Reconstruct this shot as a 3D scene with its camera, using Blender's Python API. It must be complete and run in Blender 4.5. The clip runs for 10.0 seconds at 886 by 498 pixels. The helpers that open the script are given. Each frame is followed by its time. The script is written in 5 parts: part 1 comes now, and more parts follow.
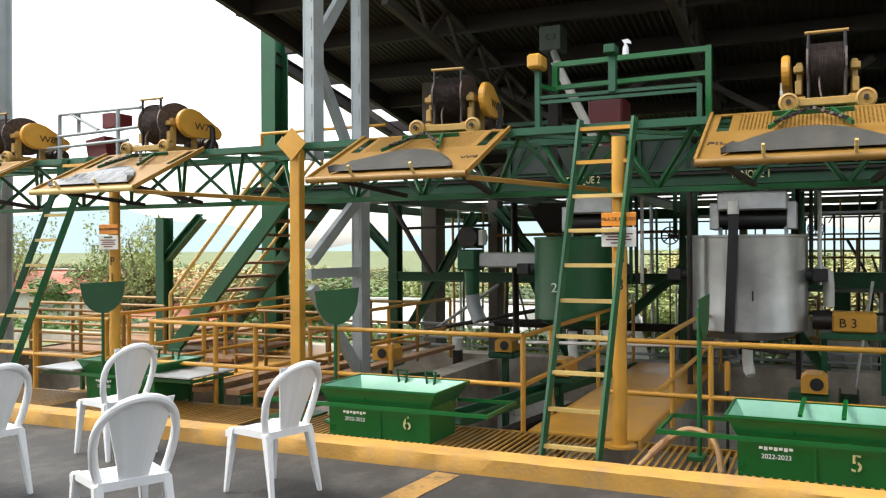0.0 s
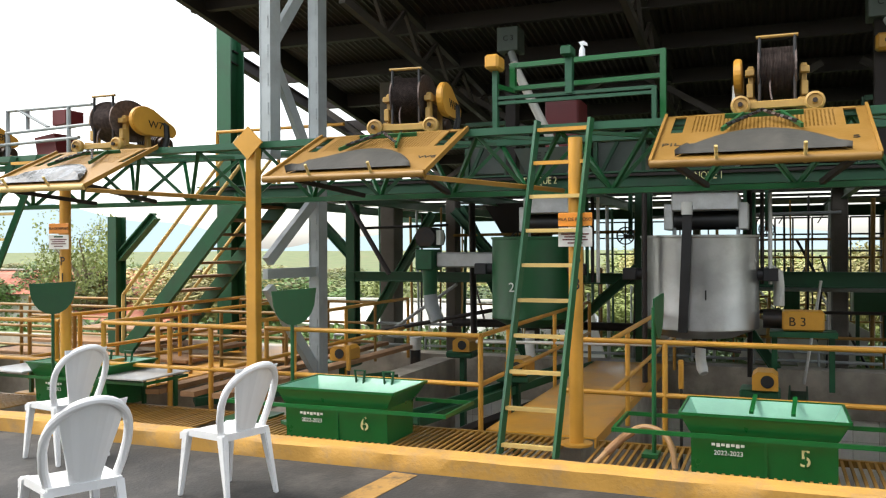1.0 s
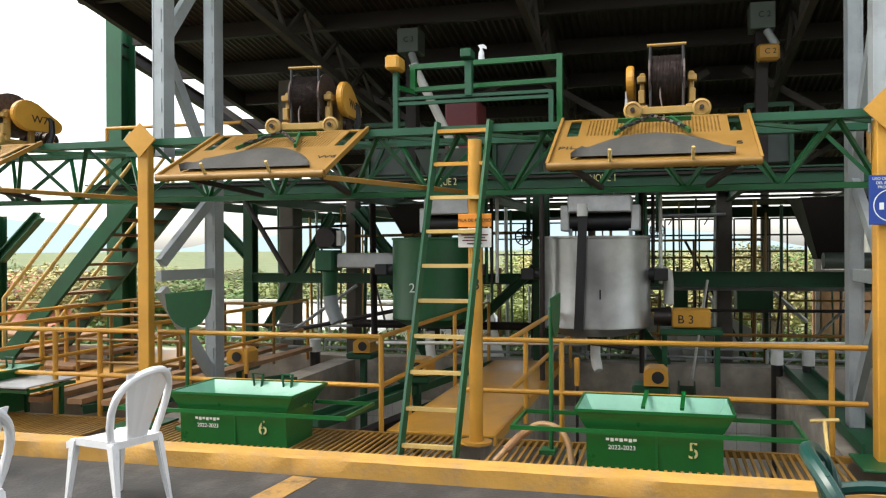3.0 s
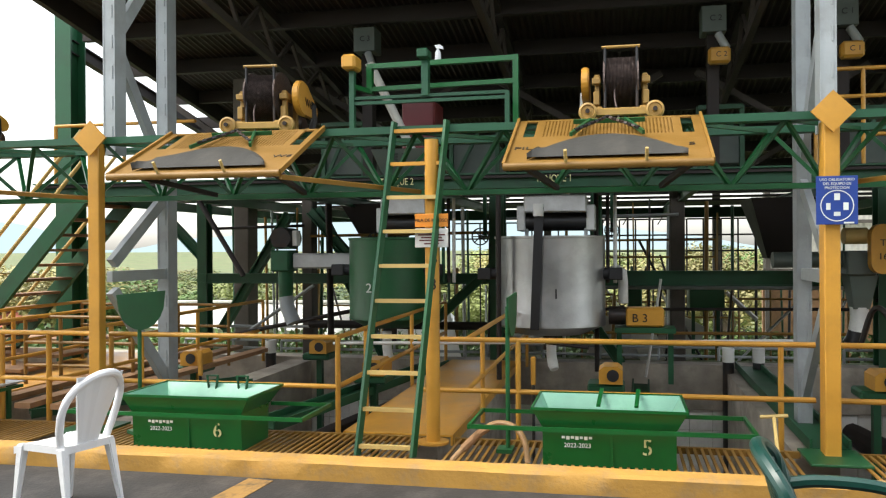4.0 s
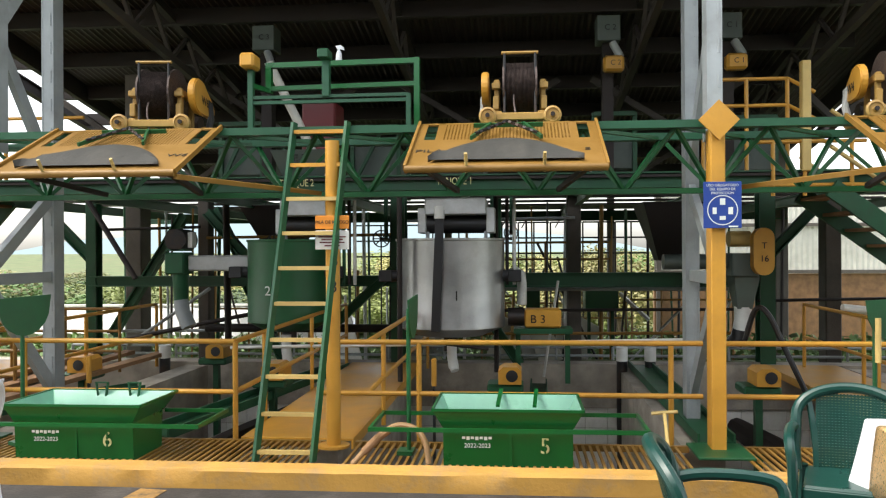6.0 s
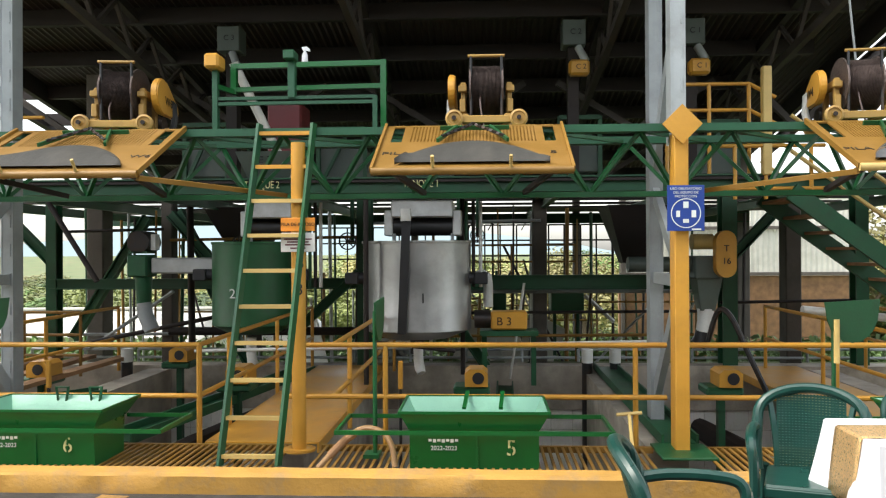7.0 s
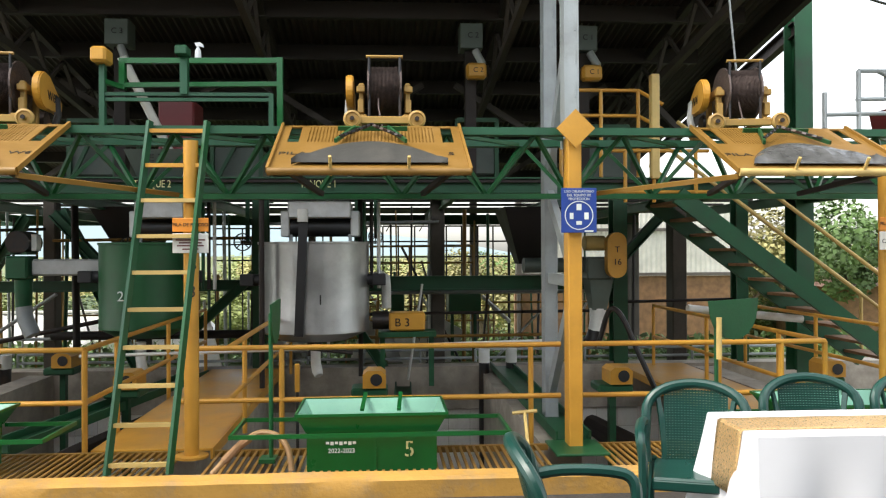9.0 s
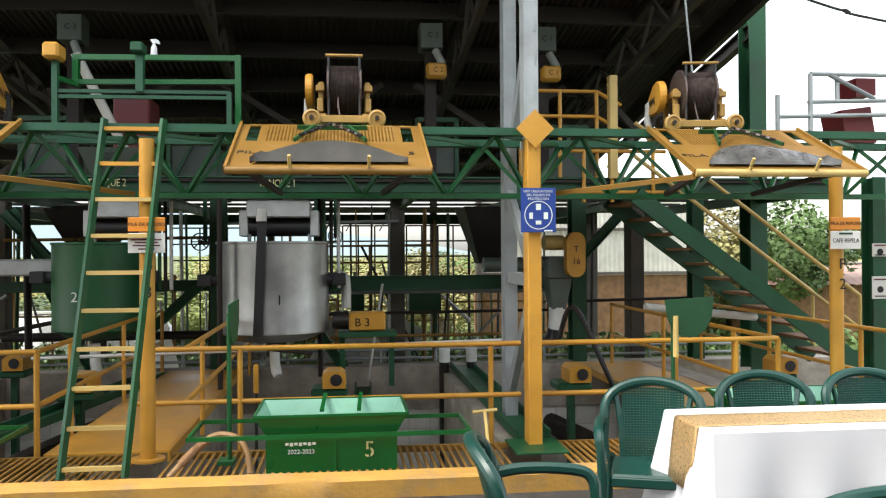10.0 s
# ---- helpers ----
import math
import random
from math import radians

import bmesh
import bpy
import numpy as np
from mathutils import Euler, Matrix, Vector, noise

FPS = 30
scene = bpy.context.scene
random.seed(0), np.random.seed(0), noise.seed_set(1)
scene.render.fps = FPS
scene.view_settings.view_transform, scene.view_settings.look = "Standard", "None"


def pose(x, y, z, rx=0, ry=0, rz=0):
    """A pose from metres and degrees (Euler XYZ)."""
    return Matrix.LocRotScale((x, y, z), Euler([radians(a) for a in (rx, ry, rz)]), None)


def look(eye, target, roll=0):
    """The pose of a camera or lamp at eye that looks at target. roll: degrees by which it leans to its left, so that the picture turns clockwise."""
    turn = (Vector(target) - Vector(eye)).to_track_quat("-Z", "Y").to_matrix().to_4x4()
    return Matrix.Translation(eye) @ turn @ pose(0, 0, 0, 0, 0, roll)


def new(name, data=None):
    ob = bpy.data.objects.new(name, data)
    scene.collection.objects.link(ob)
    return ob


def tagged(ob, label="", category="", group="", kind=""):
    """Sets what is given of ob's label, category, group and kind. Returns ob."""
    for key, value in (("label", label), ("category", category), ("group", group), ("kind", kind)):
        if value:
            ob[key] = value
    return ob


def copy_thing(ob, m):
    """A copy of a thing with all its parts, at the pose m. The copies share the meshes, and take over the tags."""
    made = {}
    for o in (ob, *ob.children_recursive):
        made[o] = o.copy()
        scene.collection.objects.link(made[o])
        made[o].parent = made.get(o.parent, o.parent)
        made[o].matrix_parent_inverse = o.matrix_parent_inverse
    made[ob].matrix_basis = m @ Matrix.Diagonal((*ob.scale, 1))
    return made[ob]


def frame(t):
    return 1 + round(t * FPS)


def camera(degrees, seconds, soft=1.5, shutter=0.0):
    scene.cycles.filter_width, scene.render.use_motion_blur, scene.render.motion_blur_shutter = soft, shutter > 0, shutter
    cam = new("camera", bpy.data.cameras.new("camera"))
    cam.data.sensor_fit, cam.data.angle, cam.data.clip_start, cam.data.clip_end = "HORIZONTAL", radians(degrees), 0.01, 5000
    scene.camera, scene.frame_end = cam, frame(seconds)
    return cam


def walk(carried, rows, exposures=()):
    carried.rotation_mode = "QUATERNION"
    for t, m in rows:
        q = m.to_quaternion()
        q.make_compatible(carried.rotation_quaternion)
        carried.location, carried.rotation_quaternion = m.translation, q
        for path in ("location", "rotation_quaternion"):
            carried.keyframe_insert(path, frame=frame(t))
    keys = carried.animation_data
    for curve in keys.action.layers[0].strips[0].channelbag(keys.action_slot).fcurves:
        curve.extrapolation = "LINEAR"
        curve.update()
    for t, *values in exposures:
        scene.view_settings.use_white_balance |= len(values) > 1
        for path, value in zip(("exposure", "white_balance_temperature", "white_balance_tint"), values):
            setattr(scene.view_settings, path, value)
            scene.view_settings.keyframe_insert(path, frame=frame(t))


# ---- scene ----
cam = camera(55.19, 10.0, 1.2)
PATH = [
    (0, pose(0.705, 0.000, 1.620, 89.99, 0.27, 24.38)),
    (0.5, pose(0.705, 0.000, 1.620, 89.98, 0.27, 23.10)),
    (1, pose(0.705, 0.000, 1.620, 89.97, 0.24, 21.53)),
    (1.5, pose(0.705, 0.000, 1.620, 89.98, 0.24, 19.90)),
    (2, pose(0.705, 0.000, 1.620, 90.00, 0.24, 18.21)),
    (2.5, pose(0.705, 0.000, 1.620, 90.01, 0.25, 16.41)),
    (4, pose(0.705, 0.000, 1.620, 89.97, 0.36, 11.90)),
    (4.5, pose(0.705, 0.000, 1.620, 90.02, 0.40, 10.22)),
    (5, pose(0.705, 0.000, 1.620, 90.04, 0.34, 8.30)),
    (5.5, pose(0.705, 0.000, 1.620, 90.04, 0.32, 6.67)),
    (6, pose(0.705, 0.000, 1.620, 90.08, 0.30, 5.22)),
    (7.5, pose(0.705, 0.000, 1.620, 90.29, 0.28, 1.57)),
    (8, pose(0.705, 0.000, 1.620, 90.30, 0.29, -0.26)),
    (8.5, pose(0.705, 0.000, 1.620, 90.30, 0.30, -2.10)),
    (9, pose(0.705, 0.000, 1.620, 90.28, 0.28, -3.92)),
    (9.5, pose(0.705, 0.000, 1.620, 90.27, 0.31, -5.51)),
    (10, pose(0.705, 0.000, 1.620, 90.24, 0.34, -6.61)),
]
walk(cam, PATH, [(0, 1.9, 6750, 8), (10, 1.9, 6750, 8)])

# ---- light ----
SUN_EL, SUN_AZ = radians(62), radians(-105)
world = bpy.data.worlds.new("sky")
scene.world = world
world.use_nodes = True
wn = world.node_tree.nodes
sky = wn.new("ShaderNodeTexSky")
sky.sky_type = 'NISHITA'
sky.sun_disc = False
sky.sun_elevation, sky.sun_rotation = SUN_EL, SUN_AZ
sky.air_density, sky.dust_density, sky.ozone_density = 1.0, 2.5, 0.6
soft_sky = wn.new("ShaderNodeHueSaturation")
soft_sky.inputs["Saturation"].default_value = 0.35
world.node_tree.links.new(sky.outputs[0], soft_sky.inputs["Color"])
world.node_tree.links.new(soft_sky.outputs[0], wn["Background"].inputs[0])
wn["Background"].inputs[1].default_value = 0.15
sun = new("sun", bpy.data.lights.new("sun", 'SUN'))
sun.data.energy, sun.data.angle, sun.data.color = 0.5, radians(20), (1.0, 0.96, 0.9)
sun.matrix_world = look((math.sin(SUN_AZ) * 30, math.cos(SUN_AZ) * 30, 50), (0, 3, 0))


# ---- materials ----
def mat(name, col, rough=0.5, metal=0.0, var=0.18, scale=3.0, bump=0.12, bscale=45.0, dirt=None, amount=0.35, dscale=2.2, spec=0.5):
    m = bpy.data.materials.new(name)
    m.use_nodes = True
    n, l = m.node_tree.nodes, m.node_tree.links
    p = n["Principled BSDF"]
    p.inputs["Roughness"].default_value, p.inputs["Metallic"].default_value = rough, metal
    p.inputs["Specular IOR Level"].default_value = spec
    co = n.new("ShaderNodeTexCoord")
    big, fine = n.new("ShaderNodeTexNoise"), n.new("ShaderNodeTexNoise")
    big.inputs["Scale"].default_value, big.inputs["Detail"].default_value = scale, 6
    fine.inputs["Scale"].default_value, fine.inputs["Detail"].default_value = bscale, 4
    for t in (big, fine):
        l.new(co.outputs["Object"], t.inputs["Vector"])
    info = n.new("ShaderNodeObjectInfo")
    add = n.new("ShaderNodeMath")
    add.operation = 'ADD'
    l.new(big.outputs["Fac"], add.inputs[0])
    half = n.new("ShaderNodeMath")
    half.operation = 'MULTIPLY_ADD'
    half.inputs[1].default_value, half.inputs[2].default_value = 0.4, -0.2
    l.new(info.outputs["Random"], half.inputs[0])
    l.new(half.outputs[0], add.inputs[1])
    ramp = n.new("ShaderNodeMapRange")
    ramp.inputs[1].default_value, ramp.inputs[2].default_value = 0.25, 0.75
    ramp.inputs[3].default_value, ramp.inputs[4].default_value = 1 - var, 1 + var
    l.new(add.outputs[0], ramp.inputs[0])
    mul = n.new("ShaderNodeMix")
    mul.data_type, mul.blend_type = 'RGBA', 'MULTIPLY'
    mul.inputs["Factor"].default_value = 1.0
    mul.inputs["A"].default_value = (*col, 1)
    l.new(ramp.outputs[0], mul.inputs["B"])
    last = mul.outputs["Result"]
    if dirt:
        d = n.new("ShaderNodeTexNoise")
        d.inputs["Scale"].default_value, d.inputs["Detail"].default_value = dscale, 9
        d.inputs["Roughness"].default_value = 0.7
        l.new(co.outputs["Object"], d.inputs["Vector"])
        dr = n.new("ShaderNodeMapRange")
        dr.inputs[1].default_value, dr.inputs[2].default_value = 0.48, 0.72
        dr.inputs[3].default_value, dr.inputs[4].default_value = 0.0, amount
        l.new(d.outputs["Fac"], dr.inputs[0])
        mix = n.new("ShaderNodeMix")
        mix.data_type = 'RGBA'
        mix.inputs["B"].default_value = (*dirt, 1)
        l.new(dr.outputs[0], mix.inputs["Factor"])
        l.new(last, mix.inputs["A"])
        last = mix.outputs["Result"]
    l.new(last, p.inputs["Base Color"])
    rr = n.new("ShaderNodeMapRange")
    rr.inputs[3].default_value, rr.inputs[4].default_value = max(0.05, rough - 0.12), min(1, rough + 0.15)
    l.new(big.outputs["Fac"], rr.inputs[0])
    l.new(rr.outputs[0], p.inputs["Roughness"])
    if bump:
        b = n.new("ShaderNodeBump")
        b.inputs["Strength"].default_value, b.inputs["Distance"].default_value = bump, 0.01
        l.new(fine.outputs["Fac"], b.inputs["Height"])
        l.new(b.outputs[0], p.inputs["Normal"])
    return m


RUST = (0.12, 0.055, 0.02)
M_YELLOW = mat("yellow_paint", (0.58, 0.29, 0.038), 0.45, dirt=(0.34, 0.18, 0.05), amount=0.35)
M_WINCH = mat("winch_yellow", (0.40, 0.24, 0.06), 0.5, dirt=(0.2, 0.12, 0.05), amount=0.55, dscale=6)
M_CREAM = mat("pale_yellow_paint", (0.60, 0.43, 0.15), 0.5, dirt=(0.35, 0.24, 0.10), amount=0.4)
M_PANEL = mat("panel_yellow", (0.25, 0.13, 0.019), 0.5, dirt=(0.28, 0.16, 0.05), amount=0.6, dscale=3)
M_KERB = mat("kerb_yellow", (0.46, 0.25, 0.05), 0.75, bump=0.5, bscale=30, dirt=(0.26, 0.19, 0.12), amount=0.75, dscale=4)
M_GREEN = mat("green_paint", (0.008, 0.085, 0.026), 0.4, dirt=(0.02, 0.05, 0.02), amount=0.5)
M_TUB = mat("tub_green", (0.005, 0.115, 0.023), 0.3, var=0.12, bump=0.06, dirt=(0.01, 0.08, 0.03), amount=0.35)
M_TUBIN = mat("tub_inside_pale_green", (0.24, 0.50, 0.37), 0.4, dirt=(0.12, 0.32, 0.2), amount=0.5)
M_STRUCT = mat("structure_green", (0.009, 0.078, 0.030), 0.5, dirt=(0.03, 0.03, 0.02), amount=0.5)
M_CHORD = mat("chord_green", (0.011, 0.078, 0.034), 0.45, dirt=(0.02, 0.07, 0.04), amount=0.5)
M_GREY = mat("grey_steel_paint", (0.35, 0.38, 0.385), 0.5, dirt=(0.2, 0.19, 0.17), amount=0.5)
M_HEAD = mat("grey_green_sheet", (0.085, 0.11, 0.095), 0.5, dirt=(0.1, 0.1, 0.08), amount=0.5)
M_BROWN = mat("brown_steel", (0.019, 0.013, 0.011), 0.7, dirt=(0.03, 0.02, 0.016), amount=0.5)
M_STRUT = mat("dusty_brown_steel", (0.06, 0.05, 0.044), 0.7, dirt=(0.03, 0.02, 0.016), amount=0.5)
M_DARKCOL = mat("weathered_concrete_column", (0.11, 0.095, 0.08), 0.85, bump=0.4, dirt=(0.05, 0.05, 0.04), amount=0.6)
M_STEEL = mat("stainless_steel", (0.52, 0.52, 0.51), 0.36, metal=0.85, var=0.32, scale=2.0, dirt=(0.25, 0.22, 0.2), amount=0.45, dscale=1.5)
M_ZINC = mat("galvanised_sheet", (0.50, 0.51, 0.50), 0.45, metal=0.4, dirt=(0.25, 0.22, 0.18), amount=0.5)
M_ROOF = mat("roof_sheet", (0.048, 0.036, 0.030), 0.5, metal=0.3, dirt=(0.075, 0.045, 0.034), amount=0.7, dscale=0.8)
M_BLACK = mat("black_rubber_and_hole_dark", (0.02, 0.02, 0.022), 0.55)
M_DARK = mat("dark_greasy_steel", (0.035, 0.035, 0.036), 0.45, metal=0.5, dirt=RUST, amount=0.5)
M_ROPE = mat("steel_rope", (0.13, 0.10, 0.09), 0.5, metal=0.6, var=0.5, scale=30, bump=0.6, bscale=120)
M_RUBBERMAT = mat("grey_rubber_sheet", (0.035, 0.034, 0.029), 0.75, bump=0.4, bscale=25, dirt=(0.09, 0.08, 0.065), amount=0.45)
M_WHITE = mat("white_plastic", (0.78, 0.79, 0.80), 0.3, var=0.04, bump=0.03, dirt=(0.55, 0.55, 0.53), amount=0.25)
M_PVC = mat("white_pipe", (0.68, 0.68, 0.64), 0.4, dirt=(0.35, 0.32, 0.26), amount=0.4)
M_GCHAIR = mat("dark_green_plastic", (0.008, 0.052, 0.040), 0.3, var=0.1, bump=0.05)
M_FLOOR = mat("dark_floor", (0.024, 0.023, 0.022), 0.7, var=0.35, scale=1.2, bump=0.5, bscale=40, dirt=(0.11, 0.10, 0.09), amount=0.7, dscale=2.6)
M_CONC = mat("concrete", (0.46, 0.41, 0.34), 0.85, var=0.3, bump=0.4, bscale=20, dirt=(0.15, 0.13, 0.105), amount=0.7, dscale=1.6)
M_TILE = mat("white_tile", (0.80, 0.79, 0.74), 0.3, var=0.1, bump=0.05, dirt=(0.4, 0.36, 0.28), amount=0.4)
M_WOOD = mat("old_wood", (0.24, 0.13, 0.06), 0.8, var=0.35, scale=6, bump=0.4, bscale=30)
M_MARK = mat("worn_line_paint", (0.34, 0.19, 0.05), 0.75, bump=0.5, bscale=30, dirt=(0.035, 0.032, 0.03), amount=1.0, dscale=7)
# white of the unseen cover and wall, chosen to bounce light
M_BOUNCE = mat("bounce_white", (0.7, 0.69, 0.65), 0.8, dirt=(0.5, 0.47, 0.42), amount=0.4, dscale=0.8)
M_RED = mat("dark_red_paint", (0.13, 0.012, 0.015), 0.5)
M_CLOTH = mat("white_cloth", (0.74, 0.74, 0.76), 0.9, var=0.03, bump=0.15, bscale=400)
M_GOLD = mat("gold_sequins", (0.62, 0.40, 0.18), 0.3, metal=0.75, var=0.5, scale=90, bump=1.0, bscale=160)
M_BLUE = mat("sign_blue", (0.02, 0.06, 0.30), 0.4, var=0.05)
M_SIGNW = mat("sign_white", (0.78, 0.77, 0.72), 0.45, var=0.06, dirt=(0.5, 0.45, 0.35), amount=0.3)
M_SIGNO = mat("sign_orange", (0.72, 0.26, 0.03), 0.45, var=0.08)
M_INK = mat("black_ink", (0.012, 0.012, 0.012), 0.6, var=0.1)
M_STENCIL = mat("stencil_pale", (0.62, 0.60, 0.28), 0.5, var=0.1)
M_LETTERW = mat("white_lettering", (0.75, 0.80, 0.76), 0.5, var=0.06)
M_HOSE = mat("tan_hose", (0.36, 0.21, 0.09), 0.6, dirt=(0.18, 0.1, 0.05), amount=0.5, dscale=12)
M_GROUND = mat("ground_soil_grass", (0.10, 0.13, 0.045), 0.95, var=0.5, scale=0.15, bump=0.4, bscale=6, dirt=(0.22, 0.16, 0.09), amount=0.7, dscale=0.08)
M_LEAF = mat("leaves", (0.10, 0.17, 0.045), 0.6, var=0.55, scale=0.6, bump=0.0)
M_LEAF2 = mat("leaves_olive", (0.18, 0.21, 0.06), 0.6, var=0.5, scale=0.6, bump=0.0)
M_LEAF3 = mat("leaves_dry", (0.30, 0.27, 0.10), 0.6, var=0.5, scale=0.5, bump=0.0)
M_BARK = mat("bark", (0.16, 0.12, 0.085), 0.9, bump=0.5)
M_HILL = mat("far_hills_haze_glow", (0.05, 0.07, 0.08), 1.0, var=0.12, scale=0.004, bump=0.0)
# pale blue emission paints the bright haze over the unlit hills
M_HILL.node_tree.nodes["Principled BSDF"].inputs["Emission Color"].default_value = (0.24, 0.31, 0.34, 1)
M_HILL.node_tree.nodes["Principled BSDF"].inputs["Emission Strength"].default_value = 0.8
M_REDROOF = mat("red_roof", (0.42, 0.13, 0.075), 0.7, dirt=(0.5, 0.3, 0.22), amount=0.6, dscale=0.8)
M_PINKROOF = mat("faded_red_roof", (0.36, 0.23, 0.19), 0.7, dirt=(0.42, 0.34, 0.30), amount=0.6, dscale=0.8)
M_SHEETW = mat("pale_sheet_wall", (0.55, 0.54, 0.47), 0.6, dirt=(0.35, 0.3, 0.22), amount=0.5, dscale=0.7)


# ---- mesh helpers ----
def add_box(bm, c, s, m=None, bev=0.0):
    made = bmesh.ops.create_cube(bm, size=1.0)["verts"]
    t = Matrix.Translation(c) @ (m or Matrix()) @ Matrix.Diagonal((*s, 1))
    bmesh.ops.transform(bm, matrix=t, verts=made)
    if bev:
        edges = list({e for v in made for e in v.link_edges})
        bmesh.ops.bevel(bm, geom=edges, offset=bev, segments=1, affect='EDGES')
    return bm


def axes(a, b):
    a, b = Vector(a), Vector(b)
    d = b - a
    return a, b, d, d.to_track_quat('Z', 'Y').to_matrix().to_4x4()


def add_bar(bm, a, b, w, h=None):
    """A bar of section w x h from a to b; w lies level for a slanting bar."""
    a, b = Vector(a), Vector(b)
    z = (b - a).normalized()
    x = Vector((0, 0, 1)).cross(z)
    x = x.normalized() if x.length > 1e-4 else Vector((1, 0, 0))
    y = z.cross(x)
    m = Matrix((x, y, z)).transposed().to_4x4()
    return add_box(bm, (a + b) / 2, (w, h or w, (b - a).length), m)


def add_pipe(bm, a, b, r, r2=None, n=12, caps=True):
    a, b, d, q = axes(a, b)
    made = bmesh.ops.create_cone(bm, cap_ends=caps, segments=n, radius1=r, radius2=r if r2 is None else r2, depth=d.length)["verts"]
    bmesh.ops.transform(bm, matrix=Matrix.Translation((a + b) / 2) @ q, verts=made)
    return bm


def add_sweep(bm, pts, r, n=10):
    pts = [Vector(p) for p in pts]
    rings = []
    up = Vector((0.31, 0.17, 0.93)).normalized()
    for i, p in enumerate(pts):
        d = (pts[min(i + 1, len(pts) - 1)] - pts[max(i - 1, 0)]).normalized()
        x = up.cross(d).normalized()
        y = d.cross(x)
        rr = r[i] if isinstance(r, (list, tuple)) else r
        rings.append([bm.verts.new(p + (x * math.cos(k * math.tau / n) + y * math.sin(k * math.tau / n)) * rr) for k in range(n)])
    for a, b in zip(rings, rings[1:]):
        for k in range(n):
            bm.faces.new((a[k], a[(k + 1) % n], b[(k + 1) % n], b[k]))
    bm.faces.new(rings[0][::-1])
    bm.faces.new(rings[-1])
    return bm


def curve(pts, n=6):
    """Points of a smooth line through pts, n to a stretch."""
    p = [Vector(q) for q in pts]
    p = [2 * p[0] - p[1]] + p + [2 * p[-1] - p[-2]]
    out = []
    for i in range(1, len(p) - 2):
        for k in range(n):
            u = k / n
            out.append(0.5 * (2 * p[i] + (p[i + 1] - p[i - 1]) * u + (2 * p[i - 1] - 5 * p[i] + 4 * p[i + 1] - p[i + 2]) * u * u + (3 * p[i] - p[i - 1] - 3 * p[i + 1] + p[i + 2]) * u ** 3))
    return out + [p[-2]]


def add_lathe(bm, prof, m=None, n=32, caps=True):
    """prof: radius and height pairs, turned round z, then moved by m."""
    m = m or Matrix()
    rings = [[bm.verts.new(m @ Vector((r * math.cos(k * math.tau / n), r * math.sin(k * math.tau / n), z))) for k in range(n)] for r, z in prof]
    for a, b in zip(rings, rings[1:]):
        for k in range(n):
            bm.faces.new((a[k], a[(k + 1) % n], b[(k + 1) % n], b[k]))
    if caps:
        bm.faces.new(rings[0][::-1])
        bm.faces.new(rings[-1])
    return bm


def add_prism(bm, poly, depth, m=None):
    """A flat outline in x, y, given a thickness along z, then moved by m."""
    m = m or Matrix()
    lo = [bm.verts.new(m @ Vector((x, y, 0))) for x, y in poly]
    hi = [bm.verts.new(m @ Vector((x, y, depth))) for x, y in poly]
    k = len(poly)
    bm.faces.new(lo[::-1])
    bm.faces.new(hi)
    for i in range(k):
        bm.faces.new((lo[i], lo[(i + 1) % k], hi[(i + 1) % k], hi[i]))
    return bm


def B():
    return bmesh.new()


def mesh_of(name, bm, material, smooth=True):
    bmesh.ops.recalc_face_normals(bm, faces=bm.faces)
    me = bpy.data.meshes.new(name)
    bm.to_mesh(me)
    bm.free()
    if smooth:
        me.shade_smooth()
        me.set_sharp_from_angle(angle=radians(35))
    me.materials.append(material)
    return me


def part(name, bm, material, parent=None, label="", smooth=True):
    ob = new(name, mesh_of(name, bm, material, smooth))
    if parent:
        ob.parent = parent
    if label:
        tagged(ob, label)
    return ob


def thing(name, label, category, group="", at=None, kind=""):
    ob = new(name)
    if at:
        ob.matrix_basis = at
    return tagged(ob, label, category, group, kind)


def whole(name, bm, material, label, category, group="", kind="", at=None, smooth=True):
    ob = part(name, bm, material, None, "", smooth)
    if at:
        ob.matrix_basis = at
    return tagged(ob, label, category, group, kind)


def lettering(name, text, size, material, m, parent=None, depth=0.002, squash=1.0):
    cu = bpy.data.curves.new(name, 'FONT')
    cu.body, cu.size, cu.extrude, cu.align_x, cu.align_y = text, size, depth, 'CENTER', 'CENTER'
    tmp = new("tmp", cu)
    bpy.context.view_layer.update()
    me = bpy.data.meshes.new_from_object(tmp.evaluated_get(bpy.context.evaluated_depsgraph_get()))
    bpy.data.objects.remove(tmp)
    me.materials.clear()
    me.materials.append(material)
    ob = new(name, me)
    ob.parent = parent
    ob.matrix_basis = m @ Matrix.Diagonal((squash, 1, 1, 1))
    return ob


FACE = pose(0, 0, 0, 90, 0, 0)   # text and flat outlines that face the yard (towards -y)

# ---- setting: floor, kerb, pits ----
bm = B()
add_box(bm, (-1, -1.0, -0.1), (34, 10.2, 0.2))
floor = whole("floor", bm, M_FLOOR, "dark stained asphalt yard floor with scuffed patches", "floor", kind="structure")
# unseen cover, wall and posts, added to cut and bounce the yard's light
for name, c, s_, m_ in (("ceiling", (-2, -3.8, 4.6), (26, 6.0, 0.12), M_BOUNCE), ("wall_south", (-2, -6.7, 2.3), (26, 0.2, 4.6), M_BOUNCE)):
    whole(name, add_box(B(), c, s_), m_, "plain white unseen cover added to shade the yard" if name == "ceiling" else "plain white unseen wall added to bounce light into the yard", name.split("_")[0], kind="structure")
for x in (-14, -6, 10):
    whole("yard_post", add_box(B(), (x, -1.6, 2.28), (0.15, 0.15, 4.55)), M_GREY, "unseen grey steel post added under the yard cover", "post", "yard posts")
